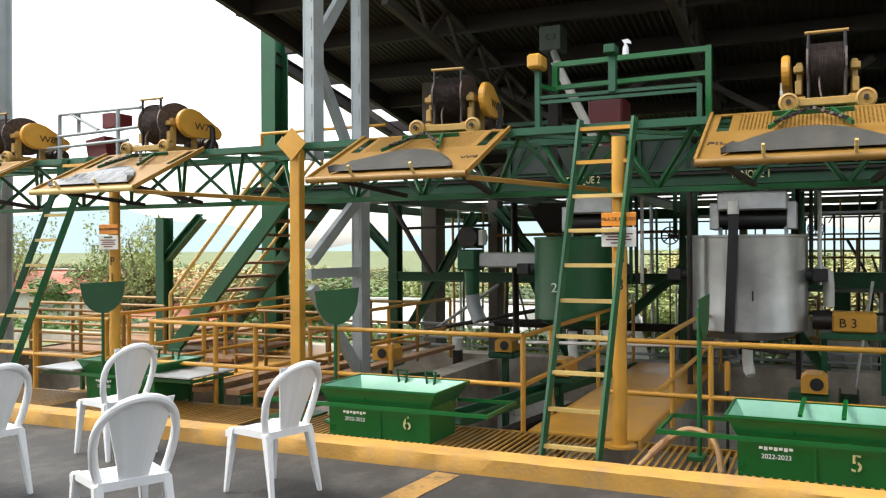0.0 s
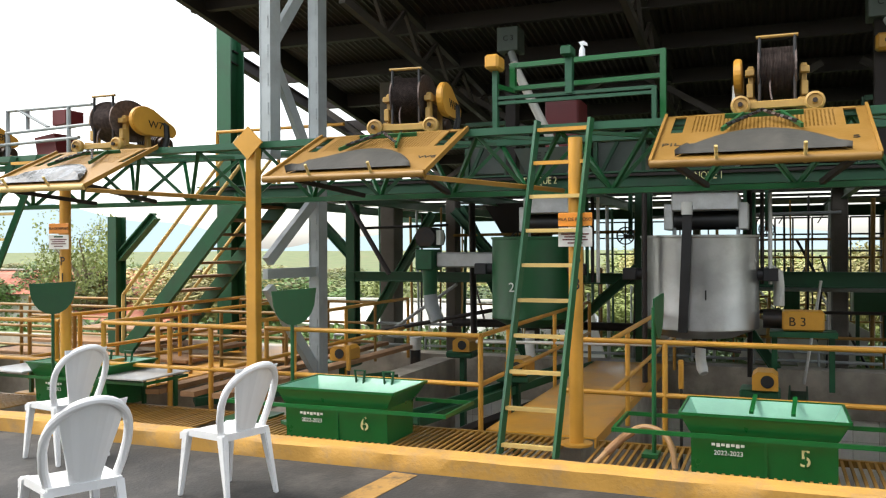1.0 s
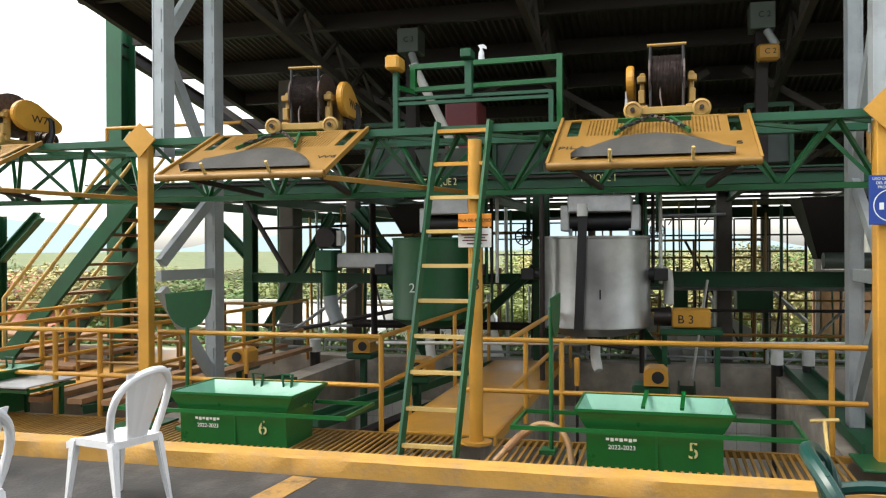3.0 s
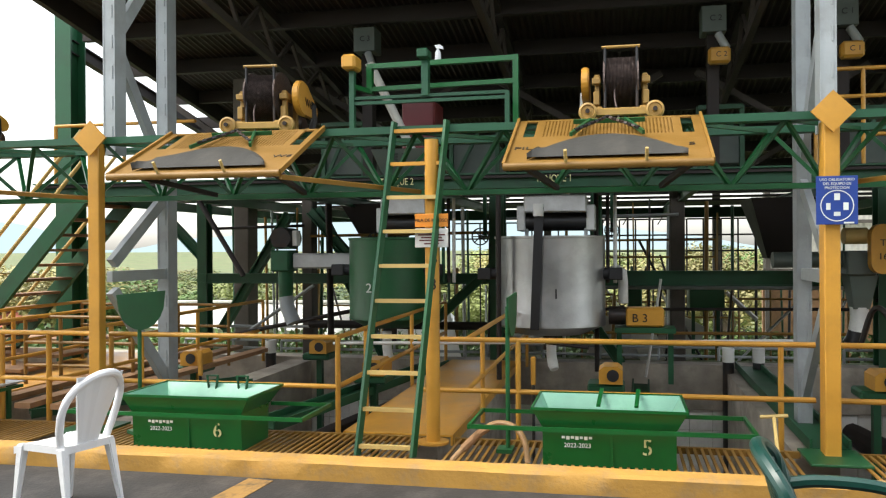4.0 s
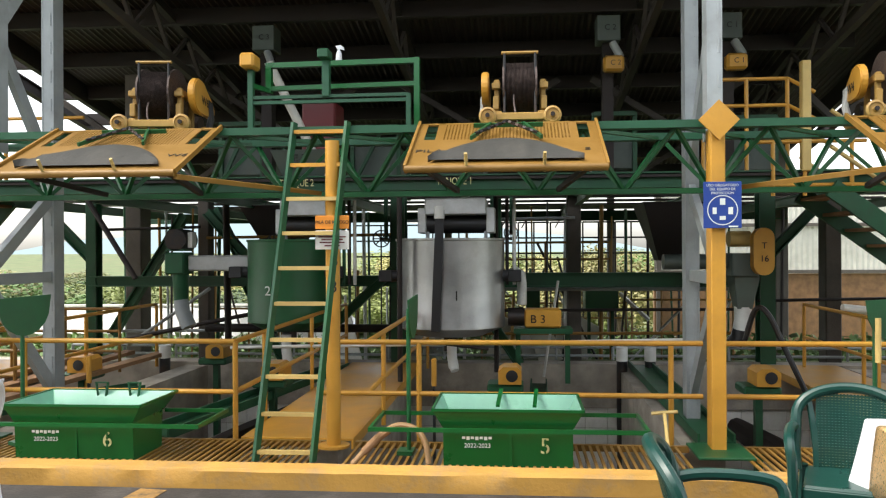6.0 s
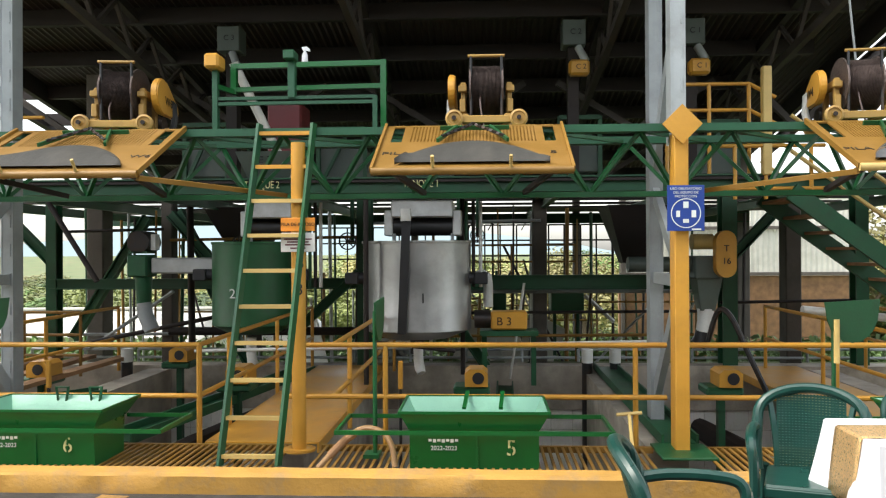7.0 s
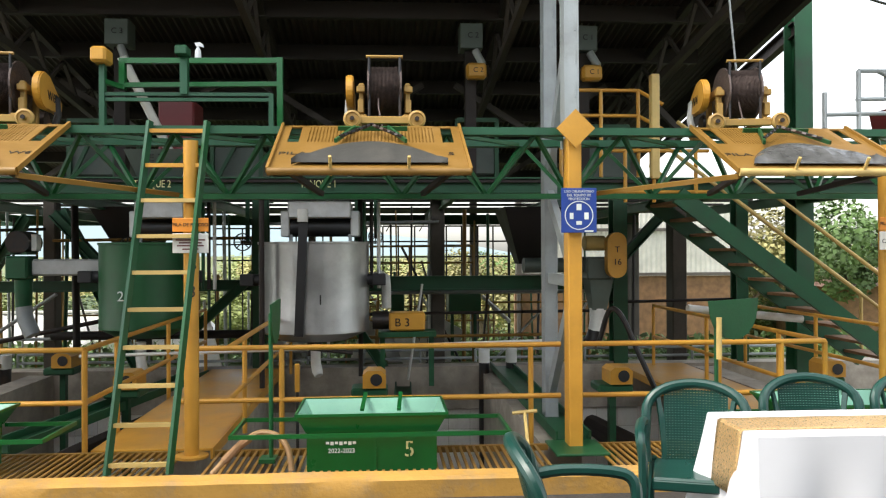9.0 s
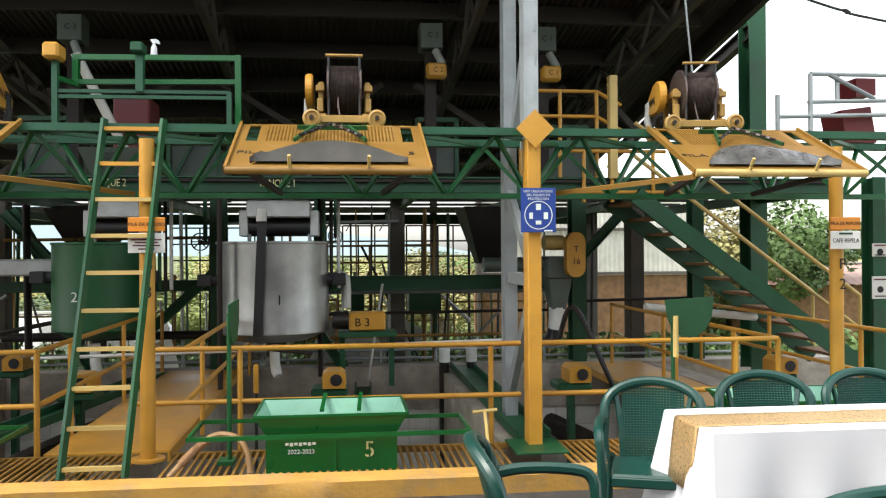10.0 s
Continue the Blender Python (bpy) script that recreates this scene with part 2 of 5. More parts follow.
bm = B()
kr = random.Random(8)
sec = [(4.035, 0.0), (4.035, 0.118), (4.05, 0.138), (4.165, 0.140), (4.18, 0.126), (4.18, 0.0)]
cuts = [[bm.verts.new((-14 + 24.5 * i / 140, y + kr.uniform(-0.0025, 0.0025), z + (kr.uniform(-0.002, 0.002) if z > 0 else 0))) for y, z in sec] for i in range(141)]
for a, b in zip(cuts, cuts[1:]):
    for k in range(5):
        bm.faces.new((a[k], a[k + 1], b[k + 1], b[k]))
bm.faces.new(cuts[0])
bm.faces.new(cuts[-1][::-1])
kerb = whole("kerb", bm, M_KERB, "worn yellow painted concrete kerb along the grating", "kerb", kind="structure")
bm = B()
add_box(bm, (-1.86, 3.3, 0.003), (0.20, 1.4, 0.004), pose(0, 0, 0, 0, 0, -6))
whole("floor_marking", bm, M_MARK, "worn yellow painted line on the dark floor", "floor marking", kind="structure")

bm = B()
for x in (-6.75, -3.89, -0.98, 2.17, 5.2):
    add_box(bm, (x, 6.7, -0.8), (0.32, 3.4, 1.62))
add_box(bm, (-2, 4.45, -0.85), (24, 0.3, 1.6))
add_box(bm, (-2, 8.55, -0.25), (24, 0.25, 0.6))
add_box(bm, (-2, 8.57, -1.1), (24, 0.2, 1.1))
whole("pit_wall", bm, M_CONC, "stained grey concrete walls of the washing pits", "wall", kind="structure")
bm = B()
add_box(bm, (-2, 6.5, -1.65), (24, 4.4, 0.1))
whole("pit_floor", bm, M_CONC, "dark wet concrete floor of the pits", "floor", kind="structure")

# ---- posts, truss ----
TZ, TY, RY, BY, BZ = 2.63, 4.90, 5.40, 5.15, 2.10
truss = thing("truss_girder", "long green lattice girder carrying the winches on yellow posts", "truss")
bm = B()
add_box(bm, (-2.0, TY, TZ - 0.03), (20, 0.09, 0.06))
part("top_chord", bm, M_CHORD, truss, "pale green top chord")
bm = B()
add_box(bm, (-2.0, RY, TZ - 0.035), (20, 0.08, 0.06))
part("rear_chord", bm, M_CHORD, truss, "pale green rear chord")
bm = B()
add_box(bm, (-2.0, BY, BZ), (20, 0.06, 0.045))
part("bottom_chord", bm, M_GREEN, truss)
web = mesh_of("web", add_bar(B(), (0, 0, 0), (0, 0, 1), 0.030, 0.030), M_GREEN)


def stick(mesh, a, b, parent, name):
    a, b, d, q = axes(a, b)
    ob = new(name, mesh)
    ob.parent = parent
    ob.matrix_basis = Matrix.Translation(a) @ q @ Matrix.Diagonal((1, 1, d.length, 1))
    return ob


STEP = 0.72
for i in range(27):
    x = -11.75 + i * STEP
    mid = x + STEP / 2
    for y in (TY, RY):
        stick(web, (x, y, TZ - 0.05), (mid, BY, BZ), truss, "web")
        stick(web, (mid, BY, BZ), (x + STEP, y, TZ - 0.05), truss, "web")
    stick(web, (x, TY, TZ - 0.05), (x + STEP, RY, TZ - 0.05), truss, "web")

square_post = thing("square_post", "yellow square steel post with a diamond plate on top", "post", "posts under the girder", pose(2.225, 4.85, 0))
bm = B()
add_box(bm, (0, 0, 1.35), (0.112, 0.10, 2.6), bev=0.008)
add_box(bm, (-0.046, 0.06, 1.3), (0.016, 0.14, 2.5))
part("shaft", bm, M_YELLOW, square_post)
bm = B()
add_prism(bm, [(0.155, 0), (0, 0.155), (-0.155, 0), (0, -0.155)], 0.02, pose(0, -0.075, 2.61) @ FACE)
part("diamond_plate", bm, M_YELLOW, square_post)
bm = B()
add_box(bm, (0, -0.06, 0.06), (0.42, 0.5, 0.02), bev=0.004)
part("base_plate", bm, M_GREEN, square_post, "green base plate")
copy_thing(square_post, pose(-3.87, 4.85, 0))


def round_pillar(x, y, number, low):
    p = thing("round_pillar", "yellow round steel pillar lettered P %s beside a walkway" % number, "pillar", "posts under the girder", pose(x, y, 0))
    bm = B()
    add_pipe(bm, (0, 0, 0.05), (0, 0, 2.5), 0.057, n=20)
    add_pipe(bm, (0, 0, 0.05), (0, 0, 0.07), 0.13, n=20)
    part("shaft", bm, M_YELLOW, p)
    for k, ch in enumerate(("P", number)):
        lettering("letter", ch, 0.13, M_INK, pose(0.02, -0.061, 1.50 - 0.17 * k) @ FACE, p)
    s = thing("sign", "orange and white sign fixed to a yellow pillar", "sign", "pillar signs", pose(x + 0.01, y - 0.075, 0.045))
    bm = B()
    add_box(bm, (0, 0, 1.80), (0.27, 0.012, 0.105), bev=0.003)
    part("upper_plate", bm, M_SIGNO, s, "orange upper plate")
    lettering("lettering", "PILA DE REPOSO", 0.036, M_INK, pose(0, -0.008, 1.80) @ FACE, s, 0.001)
    bm = B()
    add_box(bm, (0, 0, 1.66), (0.27, 0.012, 0.15), bev=0.003)
    part("lower_plate", bm, M_SIGNW, s, "white lower plate")
    bm = B()
    add_box(bm, (0, -0.0075, 1.715), (0.12, 0.003, 0.016))
    part("text_bar", bm, M_STRUCT, s)
    if low:
        lettering("lettering", low, 0.05, M_INK, pose(0, -0.008, 1.655) @ FACE, s, 0.001, 0.8)
    else:
        for z, w in ((1.685, 0.22), (1.663, 0.17), (1.641, 0.2), (1.615, 0.12)):
            bm = B()
            add_box(bm, (0, -0.0075, z), (w, 0.003, 0.010))
            part("text_bar", bm, M_RED, s)
    return p


round_pillar(-0.80, 4.80, "3", "")
round_pillar(4.87, 4.88, "2", "CAFE REPELA")
round_pillar(-6.28, 4.93, "1", "")

# ---- lattice columns behind the square posts ----


def lattice_column(x):
    c = thing("lattice_column", "grey painted steel lattice column behind a yellow post", "column", "lattice columns", pose(x, 0, 0))
    for y, z0 in ((5.09, 2.5), (5.75, 0.06)):
        bm = B()
        add_box(bm, (-0.055, y, (z0 + 5.9) / 2), (0.012, 0.13, 5.9 - z0))
        add_box(bm, (0.055, y, (z0 + 5.9) / 2), (0.012, 0.13, 5.9 - z0))
        add_box(bm, (0, y - 0.055, (z0 + 5.9) / 2), (0.098, 0.012, 5.9 - z0))
        for k in range(int((5.8 - z0) / 0.28)):
            add_box(bm, (0.03, y - 0.064, z0 + 0.2 + k * 0.28), (0.012, 0.006, 0.12))
        part("leg", bm, M_GREY, c)
    for a, b in (((0, 5.09, 3.55), (0, 5.75, 2.35)), ((0, 5.09, 3.6), (0, 5.75, 4.7)), ((0, 5.75, 1.38), (0, 5.02, 1.38)), ((0, 5.05, 1.25), (0, 5.75, 0.25)),
                 ((0, 5.75, 2.2), (0, 5.05, 1.5)), ((0, 5.09, 4.7), (0, 5.75, 4.7)), ((0, 5.75, 4.75), (0, 5.09, 5.8))):
        part("brace", add_bar(B(), a, b, 0.06, 0.10), M_GREY, c)
    return c


for x in (-3.88, 2.29):
    lattice_column(x)

# ---- shed: columns, beams, deck, roof ----


def i_beam(bm, a, b, w, h, t=0.018):
    a, b = Vector(a), Vector(b)
    z = (b - a).normalized()
    x = Vector((0, 0, 1)).cross(z)
    x = x.normalized() if x.length > 1e-4 else Vector((1, 0, 0))
    y = z.cross(x)
    m = Matrix((x, y, z)).transposed().to_4x4()
    c, ln = (a + b) / 2, (b - a).length
    add_box(bm, c, (t, h - 2 * t, ln), m)
    for s in (-1, 1):
        add_box(bm, c + y * s * (h - t) / 2, (w, t, ln), m)
    return bm


def column(x, y, top, w, material, label, z0=0.0):
    bm = B()
    if material is M_DARKCOL:
        add_box(bm, (x, y, (z0 + top) / 2), (w, w, top - z0), bev=0.015)
    else:
        i_beam(bm, (x, y, z0), (x, y, top), w, w)
    return whole("column", bm, material, label, "column", "shed columns")


ROOF = lambda y: 5.57 - 0.232 * (y - 4.9)
GREEN_COL = "green painted steel column of the open shed"
BROWN_COL = "brown weathered column of the open shed"
for x, y, w, g in ((-6.87, 8.0, 0.26, 1), (6.70, 8.0, 0.24, 1), (-5.08, 8.6, 0.15, 1), (-4.72, 9.2, 0.26, 0), (-3.46, 8.8, 0.17, 0), (-0.55, 8.6, 0.2, 1), (2.0, 9.0, 0.2, 0),
                   (4.51, 8.6, 0.2, 1), (5.55, 8.9, 0.22, 0), (6.3, 8.6, 0.17, 1), (-6.4, 12.5, 0.25, 0), (-3.0, 12.5, 0.14, 0), (0.2, 12.5, 0.14, 0), (3.5, 12.5, 0.14, 0), (6.8, 12.5, 0.25, 0)):
    column(x, y, 6.3 if (abs(x) > 6.6 and y < 9) else ROOF(y) - 0.2 if y > 9 else 2.42, w, M_STRUCT if g else M_DARKCOL, GREEN_COL if g else BROWN_COL, -1.2 if y > 12 else (-0.3 if y > 8.7 else 0.0))

for a, b, w, h, m in (((-6.5, 7.0, 2.40), (6.9, 7.0, 2.40), 0.12, 0.18, M_STRUCT), ((-5.1, 8.55, 1.19), (-0.5, 8.55, 1.19), 0.1, 0.15, M_STRUCT), ((-0.5, 8.55, 1.2), (4.4, 8.55, 1.2), 0.12, 0.2, M_STRUCT),
                      ((-6.5, 12.4, 2.3), (6.9, 12.4, 2.3), 0.12, 0.2, M_STRUCT), ((-6.87, 8.0, 4.65), (-6.87, 12.5, 3.6), 0.12, 0.2, M_BROWN), ((6.7, 8.0, 4.65), (6.7, 12.5, 3.6), 0.12, 0.2, M_BROWN)):
    whole("beam", i_beam(B(), a, b, w, h), m, "dark green steel beam of the shed", "beam", "shed beams")
for a, b in (((-4.8, 8.6, 0.4), (-3.7, 8.6, 2.15)), ((4.45, 8.6, 1.4), (5.3, 8.6, 2.3)), ((-1.6, 8.5, 0.45), (-0.62, 8.5, 1.35)), ((-3.4, 8.7, 2.2), (-2.5, 8.7, 1.2)), ((-5.1, 8.6, 1.5), (-5.9, 8.6, 2.3)),
             ((-3.3, 8.75, 2.25), (-2.9, 8.75, 1.5)), ((-2.2, 8.55, 0.03), (-2.75, 8.55, 1.15)), ((1.15, 8.5, 0.03), (0.4, 8.5, 1.15))):
    whole("brace", i_beam(B(), a, b, 0.1, 0.13), M_STRUCT, "dark green diagonal steel brace", "brace", "shed braces")

deck = thing("deck", "raised service deck of green steel with plank floor", "deck", kind="structure")
bm = B()
for i in range(26):
    y = 7.05 + i * 0.21
    if i < 4 or i > 19 or i % 4 == 0:
        add_box(bm, (0.2, y, 2.445), (13.3, 0.2, 0.03))
part("deck_floor", bm, M_BROWN, deck)
for i in range(9):
    x = -6.2 + i * 1.6
    part("joist", i_beam(B(), (x, 7.05, 2.33), (x, 12.4, 2.33), 0.08, 0.14), M_STRUCT, deck)

bm = B()
nx = 520
rows = [[bm.verts.new((-6.6 + 12.55 * i / nx, y, ROOF(y) + 0.018 * math.sin(i * math.pi / 2 + 0.4))) for i in range(nx + 1)] for y in (4.7, 7.8, 11.0, 14.2)]
top = [[bm.verts.new(v.co + Vector((0, 0, 0.004))) for v in r] for r in rows]
for rr in (rows, top):
    for a, b in zip(rr, rr[1:]):
        for i in range(nx):
            bm.faces.new((a[i], a[i + 1], b[i + 1], b[i]))
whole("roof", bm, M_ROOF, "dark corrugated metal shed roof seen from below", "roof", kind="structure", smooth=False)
for i in range(10):
    y = 4.95 + i * 0.98
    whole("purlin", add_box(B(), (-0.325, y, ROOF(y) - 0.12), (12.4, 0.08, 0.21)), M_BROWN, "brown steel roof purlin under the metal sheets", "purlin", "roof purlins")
for x in (-6.575, -3.89, -0.85, 2.24, 4.6, 5.925):
    r = thing("roof_truss", "brown steel roof truss with lattice members", "roof truss", "roof trusses")
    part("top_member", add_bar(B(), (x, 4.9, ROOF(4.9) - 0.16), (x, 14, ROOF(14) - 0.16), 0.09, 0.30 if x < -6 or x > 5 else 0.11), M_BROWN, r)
    if x < -6 or x > 5:
        continue
    part("bottom_member", add_bar(B(), (x, 6.15, ROOF(6) - 0.85), (x, 13.5, ROOF(13) - 0.5), 0.08, 0.1), M_STRUT, r)
    for k in range(9):
        y = 6.2 + k * 0.8
        lo = ROOF(6) - 0.85 + (y - 6.15) / 7.35 * (ROOF(13) - 0.5 - ROOF(6) + 0.85)
        part("lattice_bar", add_bar(B(), (x, y, lo), (x, y + 0.4, ROOF(y + 0.4) - 0.22), 0.045, 0.045), M_STRUT, r)
        part("lattice_bar", add_bar(B(), (x, y + 0.4, ROOF(y + 0.4) - 0.22), (x, y + 0.8, lo - 0.12), 0.045, 0.045), M_STRUT, r)
for x0, x1 in ((-6.4, -4.2), (-3.6, -1.2), (-0.6, 1.9), (2.4, 4.8), (5.3, 6.8)):
    for y in (9.5, 12.2):
        whole("roof_brace", add_bar(B(), (x0, y, ROOF(y) - 0.25), ((x0 + x1) / 2, y, ROOF(y) - 1.0), 0.07, 0.09), M_STRUT, "slanting brown steel strut under the roof", "brace", "roof struts")
        whole("roof_brace", add_bar(B(), (x1, y, ROOF(y) - 0.25), ((x0 + x1) / 2, y, ROOF(y) - 1.0), 0.07, 0.09), M_STRUT, "slanting brown steel strut under the roof", "brace", "roof struts")

# ---- handrails and walkways ----


def railing(name, label, pts, posts, group="handrails", zs=(0.86, 0.435), material=M_YELLOW, r=0.022, down=0.0):
    g = thing(name, label, "railing", group)
    for dz in zs:
        for a, b in zip(pts, pts[1:]):
            a2, b2 = (a[0], a[1], a[2] + dz), (b[0], b[1], b[2] + dz)
            part("rail", add_pipe(B(), a2, b2, r, n=10), material, g)
    for p in posts:
        part("rail_post", add_pipe(B(), (p[0], p[1], p[2] - down), (p[0], p[1], p[2] + zs[0]), r, n=10), material, g)
    return g


Y_RAIL = "yellow painted pipe handrail along the pits"
RL = 5.0
railing("handrail", Y_RAIL, [(-3.86, RL, 0), (-1.68, RL, 0)], [(-1.68, RL, 0), (-3.55, RL, 0)])
railing("handrail", Y_RAIL, [(-0.965, RL, 0), (2.17, RL, 0)], [(-0.12, RL, 0), (1.95, RL + 0.12, 0)])
railing("handrail", Y_RAIL, [(2.30, RL, 0), (4.44, RL, 0)], [(4.44, RL, 0), (4.06, RL, 0)])
railing("handrail", Y_RAIL, [(-5.855, RL, 0), (-3.98, RL, 0)], [(-5.855, RL, 0), (-5.0, RL, 0), (-4.5, RL, 0)])
railing("handrail", Y_RAIL, [(-9.0, RL, 0), (-6.45, RL, 0)], [(-6.5, RL, 0), (-7.6, RL, 0)])
for x, yb in ((-1.68, 8.3), (-0.55, 8.3), (4.44, 8.3), (5.75, 8.3), (-5.855, 8.3), (-7.0, 8.3), (-4.4, 8.3)):
    railing("walkway_rail", "yellow pipe handrail beside a yellow walkway", [(x, RL, 0), (x, yb, 0.02)], [(x, y, 0) for y in (5.6, 6.9, yb)], "walkway rails")


def walkway(x0, x1):
    w = thing("walkway", "yellow painted steel plate walkway across the pits", "walkway", "walkways")
    for k in range(2):
        bm = B()
        y0, y1 = 5.0 + k * 1.72, 6.71 + k * 1.72
        add_box(bm, ((x0 + x1) / 2, (y0 + y1) / 2, 0.045), (x1 - x0, y1 - y0, 0.02), bev=0.003)
        for xx in (x0, x1):
            add_box(bm, (xx, (y0 + y1) / 2, 0.01), (0.02, y1 - y0, 0.09))
        part("plate", bm, M_YELLOW, w)
    return w


walkway(-1.62, -0.68)
walkway(4.0, 4.9)
walkway(-7.1, -6.0)
for x in (-5.2, -4.75, -4.3):
    bm = B()
    add_box(bm, (x, 6.6, 0.2), (0.16, 3.4, 0.05), pose(0, 0, 0, 0, 0, -4 + 8 * random.random()))
    whole("plank", bm, M_WOOD, "old wooden plank lying across the pit", "plank", "planks")

# green channels between the pits


def channel(x0, y0, x1, y1, z, w):
    a, b = Vector((x0, y0, z)), Vector((x1, y1, z))
    d = (b - a).normalized()
    s = Vector((d.y, -d.x, 0)) * w / 2
    bm = B()
    add_bar(bm, a, b, w, 0.02)
    for k in (-1, 1):
        add_bar(bm, a + s * k + Vector((0, 0, 0.03)), b + s * k + Vector((0, 0, 0.03)), 0.02, 0.09)
    return whole("channel", bm, M_STRUCT, "green steel channel lying between the pits", "channel", "channels")


channel(2.28, 5.0, 2.30, 8.3, 0.06, 0.28)
channel(-2.45, 5.15, -1.75, 8.3, 0.0, 0.26)
channel(-5.0, 5.3, -3.7, 6.9, 0.0, 0.26)
channel(0.9, 5.3, 1.0, 8.3, -0.2, 0.2)

# ---- the tubs ----


def tub(x, number, handles, yt=4.62):
    t = thing("wheeled_tub", "green steel tub with pale green inside, numbered %s, on the grating" % number, "tub", "green tubs", pose(x, yt, 0.03))
    bm = B()
    lo, hi, zb, zt = (0.47, 0.25), (0.47, 0.27), 0.0, 0.30
    v = [bm.verts.new((sx * a, sy * b, z)) for z, (a, b) in ((zb, lo), (zt, hi)) for sx, sy in ((-1, -1), (1, -1), (1, 1), (-1, 1))]
    bm.faces.new(v[3::-1])
    for k in range(4):
        bm.faces.new((v[k], v[(k + 1) % 4], v[4 + (k + 1) % 4], v[4 + k]))
    for xx in (0.02,):
        add_box(bm, (xx, -0.262, 0.15), (0.02, 0.012, 0.29))
    part("body", bm, M_TUB, t)
    hi2 = [(-0.545, -0.31), (0.545, -0.31), (0.545, 0.40), (-0.545, 0.40)]
    lo2 = [(-0.475, -0.275), (0.475, -0.275), (0.475, 0.285), (-0.475, 0.285)]
    bot = [(-0.45, -0.235), (0.45, -0.235), (0.45, 0.235), (-0.45, 0.235)]
    outer, inner = B(), B()
    for b, off, rings in ((outer, 0.0, ((lo2, 0.30), (hi2, 0.43))), (inner, 0.012, ((bot, 0.06), (lo2, 0.305), (hi2, 0.432)))):
        vs = []
        for ring, z in rings:
            vs.append([b.verts.new((px - math.copysign(off, px), py - math.copysign(off, py), z)) for px, py in ring])
        for a, c in zip(vs, vs[1:]):
            for k in range(4):
                b.faces.new((a[k], a[(k + 1) % 4], c[(k + 1) % 4], c[k]))
        if b is inner:
            b.faces.new(vs[0])
    for k in range(4):
        p, q = Vector((*hi2[k], 0.43)), Vector((*hi2[(k + 1) % 4], 0.43))
        add_bar(outer, p, q, 0.014, 0.02)
    part("flared_rim", outer, M_TUB, t)
    part("lining", inner, M_TUBIN, t, "pale green inside")
    for yy in (-0.335, 0.30):
        for sx in ((0,) if yy < 0 else (-1, 1)):
            x0_, x1_ = (-1.0, 1.0) if sx == 0 else (sx * 0.48, sx * 1.0)
            part("carrying_bar", add_bar(B(), (x0_, yy, 0.29), (x1_, yy, 0.29), 0.022, 0.03), M_TUB, t)
    for sx in (-1, 1):
        part("carrying_handle", add_bar(B(), (sx * 1.0, -0.35, 0.29), (sx * 1.0, 0.315, 0.29), 0.022, 0.03), M_TUB, t)
    for hx in (-0.08, 0.20):
        if handles == "bar":
            part("divider_bar", add_bar(B(), (hx, 0.05, 0.40), (hx + 0.02, 0.39, 0.47), 0.03, 0.02), M_TUB, t)
        else:
            bm = B()
            add_sweep(bm, [(hx - 0.04, 0.36, 0.36), (hx - 0.06, 0.36, 0.50), (hx + 0.04, 0.36, 0.50), (hx + 0.02, 0.36, 0.36)], 0.013, 8)
            part("handle", bm, M_STRUCT, t)
    for wx in (-0.36, 0.36):
        for wy in (-0.18, 0.18):
            part("wheel", add_pipe(B(), (wx - 0.02, wy, -0.0), (wx + 0.02, wy, 0.0), 0.03, n=12), M_BLACK, t)
    lettering("number", number, 0.16, M_STENCIL, pose(0.27, -0.268, 0.165) @ FACE, t)
    for dz in (-0.025, 0.03):
        part("stencil_gap", add_box(B(), (0.27, -0.2705, 0.165 + dz), (0.012, 0.006, 0.05)), M_TUB, t)
    bm = B()
    for k in range(7):
        add_box(bm, (-0.32 + k * 0.032, -0.264, 0.235), (0.024, 0.003, 0.042 + 0.014 * (k % 2)))
    part("logo_bar", bm, M_LETTERW, t, "white logo block")
    lettering("lettering", "2022-2023", 0.045, M_LETTERW, pose(-0.22, -0.264, 0.165) @ FACE, t, 0.001)
    return t


tub(0.575, "5", "bar")
tub(-2.72, "6", "hoop")
tub(4.23, "4", "hoop")
tub(-5.98, "7", "hoop", 4.95)
for x in (-6.75, -5.2):
    tr_ = thing("side_tray", "flat grey metal tray beside a green tub", "tray", "side trays", pose(x, 4.9, 0.03))
    part("sheet", add_box(B(), (0, 0, 0.34), (0.55, 0.5, 0.015)), M_ZINC, tr_)
    for sx in (-0.2, 0.2):
        part("leg", add_box(B(), (sx, 0.15, 0.165), (0.03, 0.03, 0.33)), M_GREEN, tr_)

# ---- paddles ----


def paddle(x, y, turn, zt=1.24, two_tone=False):
    p = thing("paddle", "green half-round metal paddle standing on a pole", "paddle", "paddles", pose(x, y, 0.05, 0, 0, turn))
    bm = B()
    px_ = -0.13 if two_tone else 0.0
    add_pipe(bm, (px_, 0, 0), (px_, 0, zt - 0.12), 0.017, n=10)
    add_box(bm, (px_, 0.02, 0.02), (0.16, 0.12, 0.03))
    part("pole", bm, M_GREEN, p)
    if two_tone:
        part("sleeve", add_pipe(B(), (px_, -0.045, 0.72), (px_, -0.045, 1.05), 0.022, n=10), M_CREAM, p, "pale yellow sleeve")
    bm = B()
    pts = [(-0.22, 0.0), (0.22, 0.02)] + [(0.21 * math.cos(a), -0.06 - 0.25 * math.sin(a)) for a in [k * math.pi / 10 for k in range(11)]]
    add_prism(bm, pts, 0.012, pose(0, -0.03, zt - 0.04) @ FACE)
    part("blade", bm, M_GREEN, p)
    return p


paddle(-0.185, 4.66, 88)
paddle(-3.36, 4.72, 58)
paddle(3.45, 4.75, 8, 1.22, True)
paddle(-6.18, 4.72, 45, 1.27)

